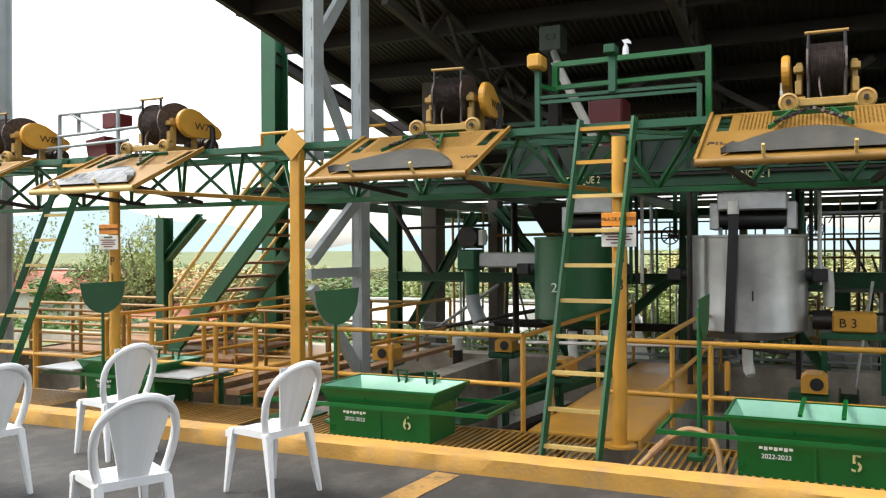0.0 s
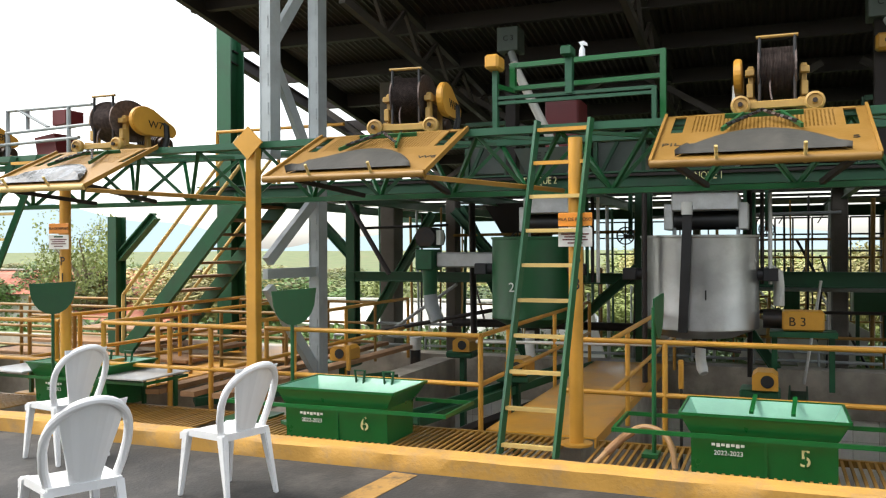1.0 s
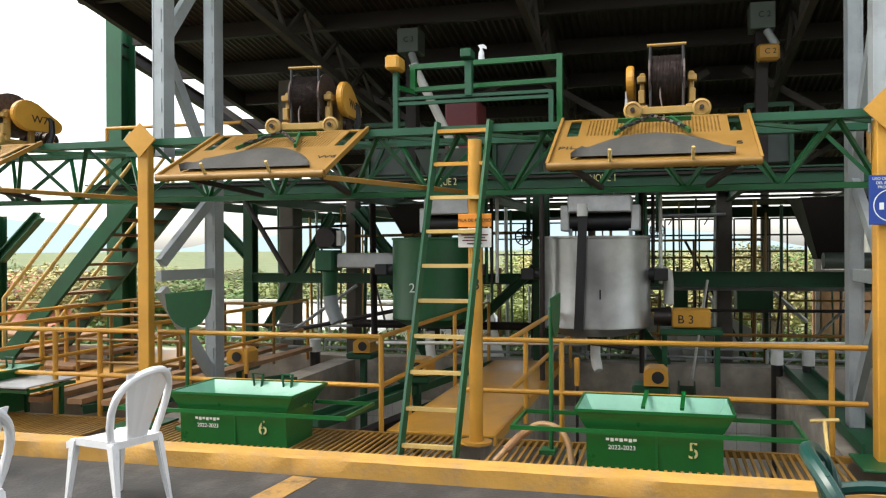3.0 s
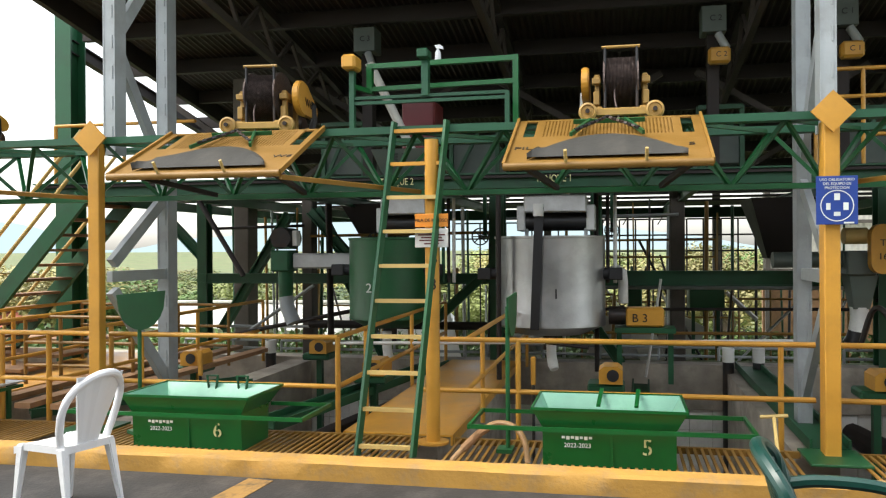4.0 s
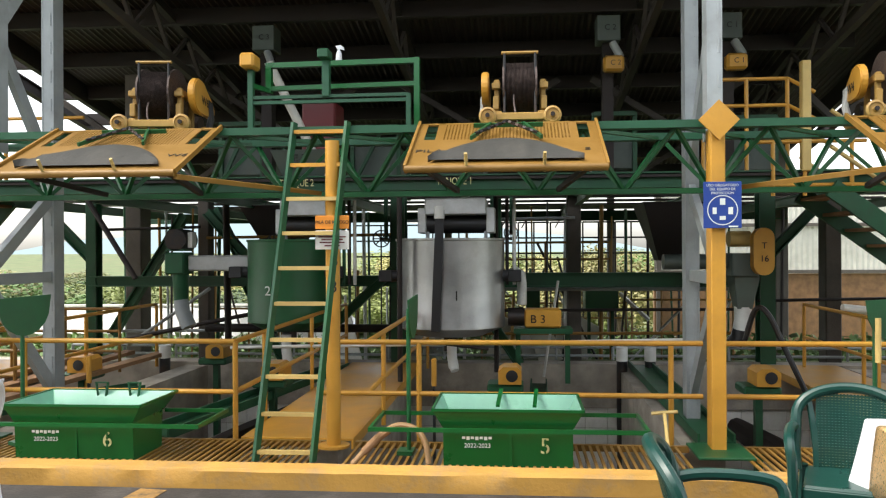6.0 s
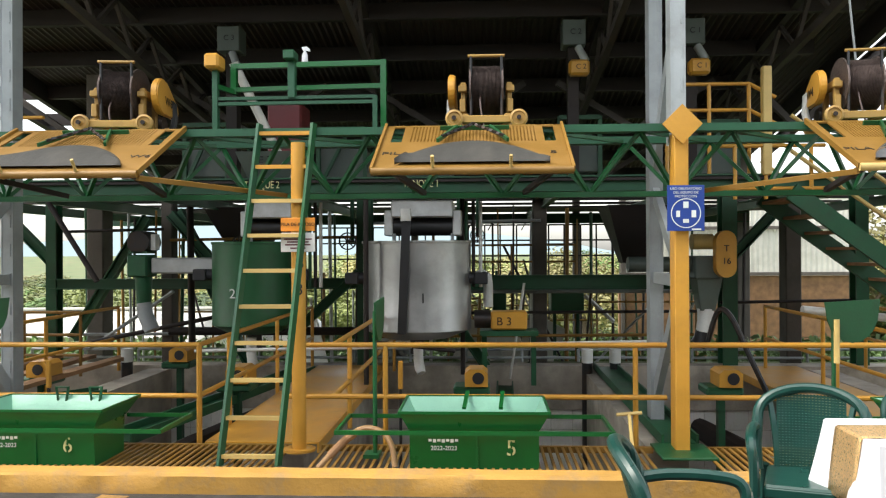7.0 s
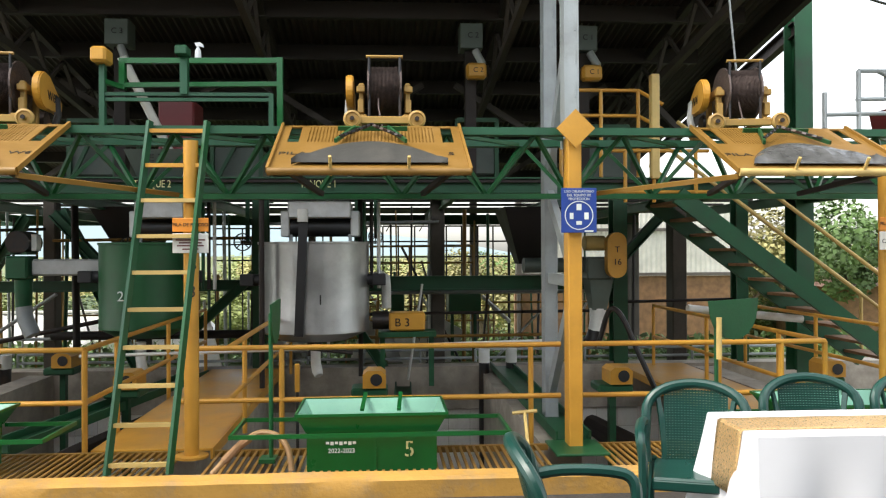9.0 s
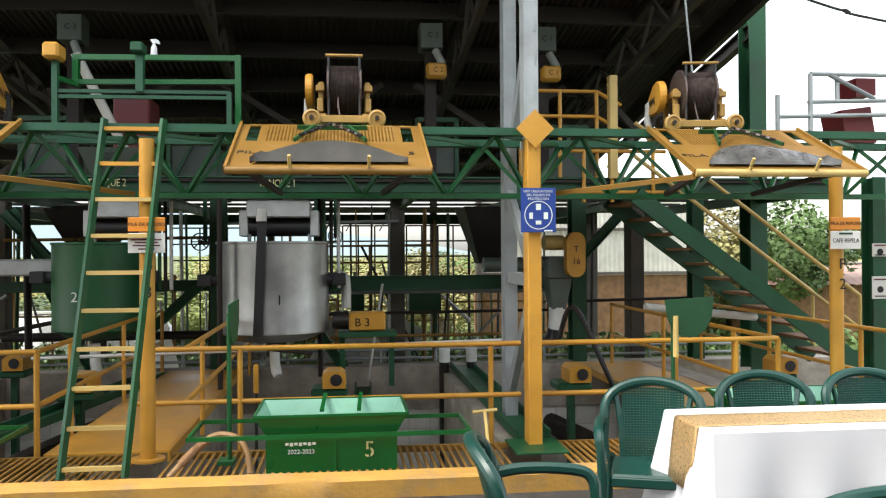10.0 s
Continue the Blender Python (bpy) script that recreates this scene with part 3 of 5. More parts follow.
# ---- sloping panels on the girder ----


def panel(x0, x1, words, wet, seed, out=0.0):
    """Sloping tray from the girder's top chord out over the kerb."""
    rnd = random.Random(seed)
    w = x1 - x0
    drop, run = 0.45, 0.96
    tilt = math.degrees(math.atan2(drop, run))
    ln = math.hypot(drop, run)
    p = thing("chute_panel", "yellow sloping steel tray hung on the green girder", "chute", "chute panels", pose((x0 + x1) / 2, 4.86, TZ, tilt, 0, 0))
    # in the panel's own plane: x along the girder, y from -ln (front) to 0 (girder)
    bm = B()
    add_box(bm, (0, -ln * 0.70, 0), (w, ln * 0.60, 0.012))
    for sx in (-1, 1):
        add_box(bm, (sx * (w / 2 - 0.035), -ln * 0.2, 0), (0.07, ln * 0.4, 0.012))
        add_box(bm, (sx * (w / 2 - 0.18), -ln * 0.2, 0), (0.05, ln * 0.4, 0.012))
    add_box(bm, (0, -0.02, 0), (w, 0.04, 0.012))
    rows = 13
    for r in range(rows):
        y = -0.05 - r * (ln * 0.36) / rows
        add_box(bm, (0, y, 0), (w - 0.42, 0.013, 0.008))
    for k in range(38):
        add_box(bm, ((k / 37 - 0.5) * (w - 0.42), -ln * 0.2, 0.001), (0.014, ln * 0.4, 0.008))
    part("sheet", bm, M_PANEL, p)
    bm = B()
    add_pipe(bm, (-w / 2, -ln, 0), (w / 2, -ln, 0), 0.028, n=12)
    part("front_roller", bm, M_CREAM if wet else M_PANEL, p, "yellow front bar")
    for sx in (-1, 1):
        part("side_rail", add_bar(B(), (sx * w / 2, -ln, 0.01), (sx * w / 2, 0, 0.01), 0.02, 0.04), M_PANEL, p)
        part("stay", add_bar(B(), (sx * w * 0.42, -ln * 0.9, -0.02), (sx * w * 0.3, 0.02, -0.58), 0.04, 0.04), M_BROWN, p)
    if out:
        part("long_stay", add_bar(B(), (math.copysign(w / 2, out), -ln, -0.03), (math.copysign(w / 2, out) + out, 0.05, -0.60), 0.035, 0.035), M_PANEL, p, "thin yellow stay")
    for sx in (-0.24, 0.24):
        part("peg", add_pipe(B(), (sx * w * 0.8, -ln + 0.01, -0.03), (sx * w * 0.8, -ln - 0.03, 0.12), 0.012, n=8), M_CREAM, p)
    bm = B()
    n = 28
    ring = []
    for k in range(n + 1):
        u = k / n
        x = (u - 0.5) * w * 0.78
        ring.append((x, -ln * 0.90, -ln * 0.90 + ln * 0.45 * math.sin(math.pi * u) ** 0.75))
    lo = [bm.verts.new((x, a, 0.03)) for x, a, b in ring]
    mi = [bm.verts.new((x, (a + b) / 2, 0.055 + 0.02 * rnd.random())) for x, a, b in ring]
    hi = [bm.verts.new((x, b, 0.03)) for x, a, b in ring]
    un = [bm.verts.new((x, (a + b) / 2, 0.012)) for x, a, b in ring]
    for a, b in ((lo, mi), (mi, hi), (hi, un), (un, lo)):
        for k in range(n):
            bm.faces.new((a[k], a[k + 1], b[k + 1], b[k]))
    bmesh.ops.remove_doubles(bm, verts=bm.verts, dist=0.0005)
    part("rubber_flap", bm, M_RUBBERMAT if not wet else M_WET, p, "dark grey rubber sheet")
    bm = B()
    add_bar(bm, (-0.26, -0.12, 0.02), (0.28, -0.12, 0.02), 0.02, 0.035)
    for s in (-1, 1):
        add_bar(bm, (s * 0.13, -0.12, 0.03), (s * 0.26, -ln * 0.5, 0.05), 0.02, 0.03)
    part("yoke", bm, M_GREEN, p, "green yoke")
    for s in (-1, 1):
        bm = B()
        for k in range(9):
            u = k / 8
            c = Vector((s * 0.22 * u, -0.18 - 0.26 * u, 0.07 - 0.01 * u))
            add_box(bm, c, (0.035, 0.02, 0.02), pose(0, 0, 0, 45 * (k % 2), 0, -50 * s))
        part("chain", bm, M_DARK, p)
    lettering("lettering", words[0], 0.085, M_INK, pose(-w * 0.40, -ln * 0.66, 0.009), p, 0.001, 1.3)
    lettering("lettering", words[1], 0.085, M_INK, pose(w * 0.42, -ln * 0.66, 0.009), p, 0.001, 1.3)
    return p


M_WET = mat("wet_plastic_sheet", (0.11, 0.11, 0.105), 0.12, var=0.4, scale=9, bump=0.8, bscale=14)
panel(-0.09, 1.30, ("PILA", "5"), False, 1)
panel(-3.135, -1.733, ("", "W6"), False, 2, 0.75)
panel(3.197, 4.503, ("PILA", "4"), True, 3, -0.8)
panel(-6.29, -4.99, ("", ""), True, 4, 0.9)
panel(-8.75, -7.37, ("", ""), False, 5)

# ---- winches on the girder ----


def winch(x, side, name, angle=0):
    w = thing("winch", "yellow rope winch on four wheels riding on the girder", "winch", "winches", pose(x, 5.19, TZ, 0, 0, angle))
    wy = -0.24
    bm = B()
    for y in (wy, 0.24):
        add_box(bm, (0, y, 0.07), (0.40, 0.04, 0.06), bev=0.006)
    for sx in (-1, 1):
        add_box(bm, (sx * 0.17, 0, 0.09), (0.05, 0.5, 0.05), bev=0.005)
    part("frame", bm, M_WINCH, w)
    for sx in (-1, 1):
        for y in (wy - 0.03, 0.27):
            bm = B()
            add_lathe(bm, [(0.0, -0.02), (0.07, -0.02), (0.072, -0.012), (0.072, 0.012), (0.055, 0.02), (0.05, 0.01), (0.022, 0.01), (0.02, 0.03), (0.0, 0.03)], pose(sx * 0.26, y, 0.072, 90, 0, 0), 24)
            wh = part("wheel", bm, M_WINCH, w, "worn yellow flanged wheel")
            part("hub", add_pipe(B(), (sx * 0.26, y - 0.045, 0.072), (sx * 0.26, y + 0.03, 0.072), 0.018, n=10), M_BROWN, wh)
    bm = B()
    prof = [(0.0, -0.14), (0.225, -0.14), (0.225, -0.125), (0.19, -0.12)]
    k = -0.12
    while k < 0.115:
        prof += [(0.205, k + 0.004), (0.197, k + 0.010)]
        k += 0.011
    prof += [(0.225, 0.125), (0.225, 0.14), (0.0, 0.14)]
    add_lathe(bm, prof, pose(0, -0.02, 0.36, 0, 90, 0), 28)
    part("rope_drum", bm, M_ROPE, w, "brown steel rope wound on a drum")
    for sx in (-1, 1):
        bm = B()
        add_box(bm, (sx * 0.19, -0.12, 0.24), (0.04, 0.05, 0.32), bev=0.006)
        add_box(bm, (sx * 0.19, 0.12, 0.20), (0.04, 0.05, 0.26), bev=0.006)
        add_box(bm, (sx * 0.19, -0.02, 0.36), (0.05, 0.26, 0.06), bev=0.006)
        add_box(bm, (sx * 0.195, -0.16, 0.34), (0.07, 0.05, 0.05), bev=0.006)
        add_box(bm, (sx * 0.195, -0.16, 0.20), (0.05, 0.04, 0.11), bev=0.006)
        part("bearing_stand", bm, M_WINCH, w)
        part("guide_post", add_pipe(B(), (sx * 0.125, -0.2, 0.10), (sx * 0.125, -0.2, 0.60), 0.012, n=8), M_DARK, w)
    part("top_bar", add_pipe(B(), (-0.15, -0.2, 0.60), (0.15, -0.2, 0.60), 0.013, n=8), M_WINCH, w)
    g = side
    bm = B()
    q = 0.82 if side > 0 else 0.74
    pts = [(0.19 * q * math.cos(a), 0.19 * q * math.sin(a)) for a in [math.radians(60 + k * 15) for k in range(17)]]
    pts += [(0.34 * q + 0.09 * q * math.cos(a), -0.08 * q + 0.09 * q * math.sin(a)) for a in [math.radians(-80 + k * 20) for k in range(8)]]
    add_prism(bm, pts, 0.06, pose(g * 0.29 - 0.03, 0, 0.36, 90, 0, 90))
    bmesh.ops.bevel(bm, geom=bm.edges[:], offset=0.01, segments=2, affect='EDGES')
    gd = part("gear_guard", bm, M_YELLOW, w)
    lettering("lettering", name, 0.11, M_INK, pose(g * 0.324, 0.10, 0.33, 90, 0, 90 * g), gd, 0.001)
    bm = B()
    fins = [(0.0, -0.16), (0.08, -0.16)]
    for k in range(9):
        z = -0.14 + k * 0.03
        fins += [(0.082, z), (0.097, z + 0.001), (0.097, z + 0.008), (0.082, z + 0.009)]
    add_lathe(bm, fins + [(0.08, 0.16), (0.0, 0.16)], pose(g * 0.04, 0.33, 0.17, 0, 90, 0), 20)
    part("motor", bm, M_DARK, w)
    bm = B()
    add_box(bm, (0, 0.33, 0.07), (0.42, 0.22, 0.02))
    part("motor_plate", bm, M_WINCH, w)
    bm = B()
    add_sweep(bm, curve([(-0.04, -0.15, 0.33), (-0.05, -0.22, 0.2), (-0.02, -0.25, 0.02), (-0.01, -0.28, -0.08)]), 0.007, 6)
    part("rope_end", bm, M_ROPE, w)
    bm = B()
    add_sweep(bm, [(g * 0.30, 0.2, 0.36), (g * 0.32, 0.22, 0.34), (g * 0.33, 0.22, 0.2), (g * 0.30, 0.2, 0.05)], 0.03, 8)
    part("cable_cover", bm, M_PVC if side < 0 else M_DARK, w)
    return w


winch(0.75, -1, "W5")
winch(-2.375, 1, "W6", 6)
winch(3.82, -1, "W4", -8)
winch(-5.80, 1, "W7", 0)
winch(-8.15, 1, "W8", 0)

# ---- ladders ----


def ladder(x0, x1, yb, yt, z0, z1, shift=0.0):
    l = thing("ladder", "green ladder with yellow rungs leaning on the girder", "ladder", "ladders")
    a0, a1 = Vector((x0, yb, z0)), Vector((x0 + shift, yt, z1))
    b0, b1 = Vector((x1, yb, z0)), Vector((x1 + shift, yt, z1))
    for p, q in ((a0, a1), (b0, b1)):
        part("stile", add_bar(B(), p, q, 0.028, 0.05), M_GREEN if p is b0 else M_CHORD, l)
    n = 10
    for k in range(n):
        u = 0.025 + k * 0.945 / (n - 1)
        part("rung", add_bar(B(), a0.lerp(a1, u), b0.lerp(b1, u), 0.028, 0.03), M_CREAM if k < 8 else M_YELLOW, l)
    return l


ladder(-1.28, -0.842, 4.45, 4.84, 0.05, 2.66, 0.165)
ladder(-7.58, -7.22, 4.45, 4.84, 0.05, 2.62, 0.72)

# ---- blue safety sign ----
s = thing("safety_sign", "blue safety sign with white ring fixed to a yellow post", "sign", at=pose(2.235, 4.778, 1.955))
part("plate", add_box(B(), (0, 0, 0), (0.285, 0.012, 0.355), bev=0.003), M_BLUE, s)
for k, tx in enumerate(("USO OBLIGATORIO", "DEL EQUIPO DE", "PROTECCION")):
    lettering("lettering", tx, 0.027, M_LETTERW, pose(0, -0.008, 0.15 - 0.03 * k) @ FACE, s, 0.001)
bm = B()
add_lathe(bm, [(0.108, 0), (0.108, 0.003), (0.115, 0.003), (0.115, 0)], pose(0, -0.006, -0.04) @ FACE, 40, False)
part("ring", bm, M_LETTERW, s)
for x, z, w, h in ((0, 0.025, 0.04, 0.05), (-0.06, -0.045, 0.03, 0.05), (0.06, -0.045, 0.035, 0.055), (0, -0.1, 0.045, 0.03)):
    part("icon", add_box(B(), (x, -0.0075, z), (w, 0.003, h), bev=0.001), M_LETTERW, s)
part("text_bar", add_box(B(), (0.08, -0.0075, -0.165), (0.07, 0.003, 0.012)), M_LETTERW, s)

# ---- tanks and machines ----


def big_tank(x, y, r, zt, zb, material, mark, label, belt):
    t = thing("process_tank", label, "tank", "process tanks", pose(x, y, 0))
    bm = B()
    add_lathe(bm, [(r * 0.18, zb - 0.12), (r * 0.6, zb - 0.10), (r * 0.97, zb), (r, zb + 0.01), (r, zb + 0.03), (r * 0.995, zb + 0.04), (r * 0.995, zt - 0.03), (r * 1.02, zt - 0.025), (r * 1.02, zt), (r * 0.98, zt), (r * 0.97, zt - 0.3), (0.0, zt - 0.32)], n=56)
    part("shell", bm, material, t)
    for sx in (-1, 1):
        bm = B()
        add_pipe(bm, (sx * r * 0.9, -0.1, zb + 0.62), (sx * (r + 0.2), -0.1, zb + 0.62), 0.07, n=14)
        add_box(bm, (sx * (r + 0.12), -0.1, zb + 0.62), (0.16, 0.2, 0.14), bev=0.01)
        part("bracket", bm, M_BLACK, t, "black support bracket")
    bm = B()
    add_pipe(bm, (0, 0, zb - 0.1), (0, 0, zb - 0.3), 0.09, n=16)
    part("outlet", bm, M_DARK, t)
    bm = B()
    add_sweep(bm, [(0.03, -0.25, zb - 0.14), (0.03, -0.25, zb - 0.34), (0.05, -0.27, zb - 0.45), (0.07, -0.3, zb - 0.50)], [0.06, 0.06, 0.065, 0.05], 12)
    part("outlet_elbow", bm, M_PVC, t, "white plastic outlet elbow")
    if belt:
        bm = B()
        add_bar(bm, (-0.09 - 0.03, -r - 0.05, zb + 0.0), (-0.06, -r - 0.05, zt + 0.32), 0.03, 0.10)
        part("hose", bm, M_BLACK, t, "black rubber strap down the front")
        part("hose_joint", add_pipe(B(), (-0.07, -r - 0.05, zt + 0.22), (-0.07, -r - 0.05, zt + 0.36), 0.06, n=14), M_PVC, t, "white plastic joint")
    lettering("number", mark, 0.16, M_INK if material is M_STEEL else M_LETTERW, pose(0.12 if belt else -0.12, -r - 0.008, zb + 0.40) @ FACE, t)
    return t


big_tank(0.184, 7.42, 0.66, 1.76, 0.69, M_STEEL, "1", "stainless steel process tank with dished bottom, marked 1", True)
big_tank(-1.84, 7.45, 0.51, 1.76, 0.74, M_GREEN, "2", "green painted process tank marked 2 behind a ladder", False)


def pulper(x, y, tag, w):
    """Machine above a tank: casing, roller, side plates, hopper above the beam."""
    p = thing("pulper", "pale grey machine casing with a dark roller above a tank", "machine", "pulping machines", pose(x, y, 0))
    part("casing", add_box(B(), (0, 0, 2.13), (w, 0.5, 0.20), bev=0.015), M_ZINC, p)
    part("roller", add_pipe(B(), (-w * 0.5, -0.05, 1.93), (w * 0.55, -0.05, 1.93), 0.11, n=20), M_DARK, p, "dark roller")
    for sx in (-1, 1):
        part("side_plate", add_box(B(), (sx * w * 0.56, 0, 1.97), (0.10, 0.34, 0.3), bev=0.01), M_ZINC, p)
        part("leg", add_box(B(), (sx * w * 0.48, -0.1, 1.80), (0.04, 0.04, 0.26)), M_GREY, p)
    bm = B()
    v = [bm.verts.new((sx * a, sy * b, z)) for z, a, b in ((2.46, w * 0.42, 0.2), (2.80, w * 0.62, 0.36)) for sx, sy in ((-1, -1), (1, -1), (1, 1), (-1, 1))]
    for k in range(4):
        bm.faces.new((v[k], v[(k + 1) % 4], v[4 + (k + 1) % 4], v[4 + k]))
    bm.faces.new(v[3::-1])
    part("hopper", bm, M_HEAD, p, "dull grey hopper")
    lettering("lettering", tag, 0.12, M_INK, pose(0, -0.34, 2.70) @ FACE, p)
    for k in range(3):
        part("pipe", add_pipe(B(), (w * (0.7 + 0.12 * k), 0.1, 1.2), (w * (0.7 + 0.12 * k), 0.1, 2.24), 0.022, n=8), (M_STRUCT, M_BROWN, M_PVC)[k], p)
    return p


pulper(0.267, 7.3, "E 1", 0.72)
pulper(-1.54, 7.3, "E 3", 0.56)
for x, tx in ((-1.615, "TANQUE 2"), (0.225, "TANQUE 1")):
    o = lettering("lettering", tx, 0.085, M_STENCIL, pose(x, 6.93, 2.405) @ FACE, None)
    o.name = "beam_lettering"
    tagged(o, "pale stencilled tank lettering on the green beam", "lettering", "tank lettering")


def drive(x, y, z, tag, label):
    """Obround belt guard with a gearbox and a bent discharge pipe below."""
    d = thing("conveyor_drive", label, "conveyor drive", "conveyor drives", pose(x, y, z))
    bm = B()
    pts = [(0.125 * math.cos(math.radians(a)), 0.18 + 0.125 * math.sin(math.radians(a))) for a in range(0, 181, 20)]
    pts += [(0.125 * math.cos(math.radians(a)), -0.16 + 0.125 * math.sin(math.radians(a))) for a in range(180, 361, 20)]
    add_prism(bm, pts, 0.12, pose(0, -0.2, 0) @ FACE)
    part("belt_guard", bm, M_YELLOW, d)
    lettering("lettering", tag[0], 0.11, M_INK, pose(0, -0.325, 0.08) @ FACE, d)
    lettering("lettering", tag[1:], 0.11, M_INK, pose(0, -0.325, -0.08) @ FACE, d)
    part("motor", add_pipe(B(), (-0.36, -0.1, 0.17), (-0.1, -0.1, 0.17), 0.10, n=18), M_CREAM, d)
    part("gearbox", add_box(B(), (-0.18, -0.05, -0.16), (0.34, 0.28, 0.3), bev=0.02), M_HEAD, d)
    bm = B()
    v = [bm.verts.new((-0.15 + sx * a, sy * a, zz)) for zz, a in ((-0.72, 0.09), (-0.3, 0.16)) for sx, sy in ((-1, -1), (1, -1), (1, 1), (-1, 1))]
    for k in range(4):
        bm.faces.new((v[k], v[(k + 1) % 4], v[4 + (k + 1) % 4], v[4 + k]))
    part("spout", bm, M_HEAD, d)
    part("discharge_pipe", add_sweep(B(), [(-0.15, 0, -0.70), (-0.15, 0, -0.86), (-0.17, 0, -1.0)], 0.105, 16), M_PVC, d, "white plastic pipe")
    part("pipe_end", add_sweep(B(), [(-0.17, 0, -0.98), (-0.21, 0, -1.1), (-0.26, 0, -1.17)], 0.1, 16), M_DARK, d, "dark pipe end")
    part("screw_trough", add_pipe(B(), (-1.15, 0, -0.12), (-0.3, 0, -0.12), 0.10, n=18), M_HEAD, d, "grey screw trough")
    part("hanger", add_bar(B(), (-0.55, 0, -0.1), (-0.55, 0, 0.90), 0.05, 0.05), M_STRUCT, d)
    return d


drive(4.108, 8.05, 1.573, "T16", "yellow belt guard lettered T 16 on a grey screw conveyor")

m = thing("screw_conveyor", "grey screw conveyor with green gearbox and a bent pipe", "conveyor", "conveyor drives", pose(-3.325, 7.6, 0.05))
part("gearbox", add_box(B(), (0, 0, 1.42), (0.26, 0.26, 0.28), bev=0.02), M_STRUCT, m)
part("motor", add_pipe(B(), (-0.0, -0.1, 1.72), (0.0, 0.2, 1.72), 0.14, n=20), M_DARK, m)
part("motor_foot", add_box(B(), (0, 0, 1.59), (0.24, 0.2, 0.03)), M_STRUCT, m)
part("spout", add_pipe(B(), (0.02, 0, 1.28), (0.02, 0, 0.92), 0.1, 0.085, 16), M_STRUCT, m)
part("pipe_end", add_sweep(B(), [(0.02, 0, 0.95), (0.04, 0, 0.80), (0.14, -0.02, 0.60)], 0.09, 16), M_GREY, m, "grey bent pipe end")
part("trough", add_box(B(), (0.62, 0.05, 1.42), (0.95, 0.24, 0.2), bev=0.02), M_ZINC, m)
part("switch_box", add_box(B(), (0.17, 0, 1.72), (0.06, 0.1, 0.2)), M_SIGNW, m)

b3 = thing("pump", "yellow pump guard lettered B 3 with a white elbow pipe", "pump", at=pose(1.31, 7.5, 0))
part("guard", add_box(B(), (0, 0, 0.79), (0.44, 0.26, 0.22), bev=0.02), M_YELLOW, b3)
lettering("lettering", "B 3", 0.14, M_INK, pose(-0.06, -0.135, 0.78) @ FACE, b3)
part("bed", add_box(B(), (0, 0, 0.64), (0.7, 0.3, 0.06)), M_STRUCT, b3, "green steel bed")
for sx in (-1, 1):
    part("leg", add_box(B(), (sx * 0.3, 0, 0.3), (0.06, 0.06, 0.62)), M_STRUCT, b3)
part("elbow", add_sweep(B(), [(-0.42, 0, 1.32), (-0.32, 0, 1.36), (-0.26, 0, 1.32), (-0.25, 0, 1.2), (-0.25, 0, 0.95)], 0.06, 14), M_PVC, b3, "white plastic elbow")
part("pump_casing", add_pipe(B(), (-0.42, 0, 0.80), (-0.22, 0, 0.80), 0.11, n=18), M_DARK, b3)

for x, y in ((0.80, 6.5), (3.41, 6.5), (-1.76, 6.6), (5.93, 6.7), (-4.15, 6.9), (-2.9, 7.9)):
    v = thing("motor_stand", "yellow motor hood with a round opening on a green stand", "motor", "motor hoods", pose(x, y, 0))
    bm = B()
    add_prism(bm, [(-0.12, -0.09), (0.12, -0.09), (0.12, 0.05), (0.07, 0.09), (-0.07, 0.09), (-0.12, 0.05)], 0.26, pose(0, 0.1, 0.31) @ FACE)
    part("hood", bm, M_YELLOW, v)
    # raised black disc paints the shade inside the hood's round hole
    bm = B()
    add_lathe(bm, [(0.0, 0), (0.058, 0), (0.062, 0.01), (0.0, 0.012)], pose(0.02, -0.161, 0.31) @ FACE, 24)
    part("opening", bm, M_BLACK, v, "flat black disc for the shade inside a round opening")
    bm = B()
    add_box(bm, (-0.05, 0, 0.17), (0.38, 0.28, 0.09), bev=0.02)
    add_box(bm, (-0.05, 0, -0.75), (0.07, 0.07, 1.75))
    part("stand", bm, M_STRUCT, v)

for x, z in ((0.0, 0.0), (-3.3, 0.0), (3.9, 0.0)):
    l = thing("valve_lever", "yellow valve lever with a dark foot beside the pit", "lever", "valve levers", pose(x, 5.55, 0))
    part("grip", add_box(B(), (0, 0, 0.50), (0.045, 0.03, 0.26), bev=0.008), M_YELLOW, l)
    part("stem", add_pipe(B(), (0, 0, -1.6), (0, 0, 0.4), 0.014, n=8), M_DARK, l)

for x in (2.453, 2.82, -3.785):
    p = thing("standpipe", "dark pipe with a white plastic top", "pipe", "standpipes", pose(x, 8.15, 0))
    part("lower_pipe", add_pipe(B(), (0, 0, -1.6), (0, 0, 0.15), 0.07, n=14), M_DARK, p)
    part("upper_pipe", add_pipe(B(), (0, 0, 0.15), (0, 0, 0.33), 0.075, n=14), M_PVC, p)

# hoppers hung under the deck, and machines on it


def hopper(x, y, zt, zb, a, b, material, label):
    bm = B()
    v = [bm.verts.new((x + sx * s, y + sy * s, z)) for z, s in ((zb, b), (zt, a), (zt, a - 0.02), (zb, b - 0.02)) for sx, sy in ((-1, -1), (1, -1), (1, 1), (-1, 1))]
    for r in range(4):
        for k in range(4):
            q, q2 = r * 4, ((r + 1) % 4) * 4
            bm.faces.new((v[q + k], v[q + (k + 1) % 4], v[q2 + (k + 1) % 4], v[q2 + k]))
    return whole("hopper", bm, material, label, "hopper", "hoppers")


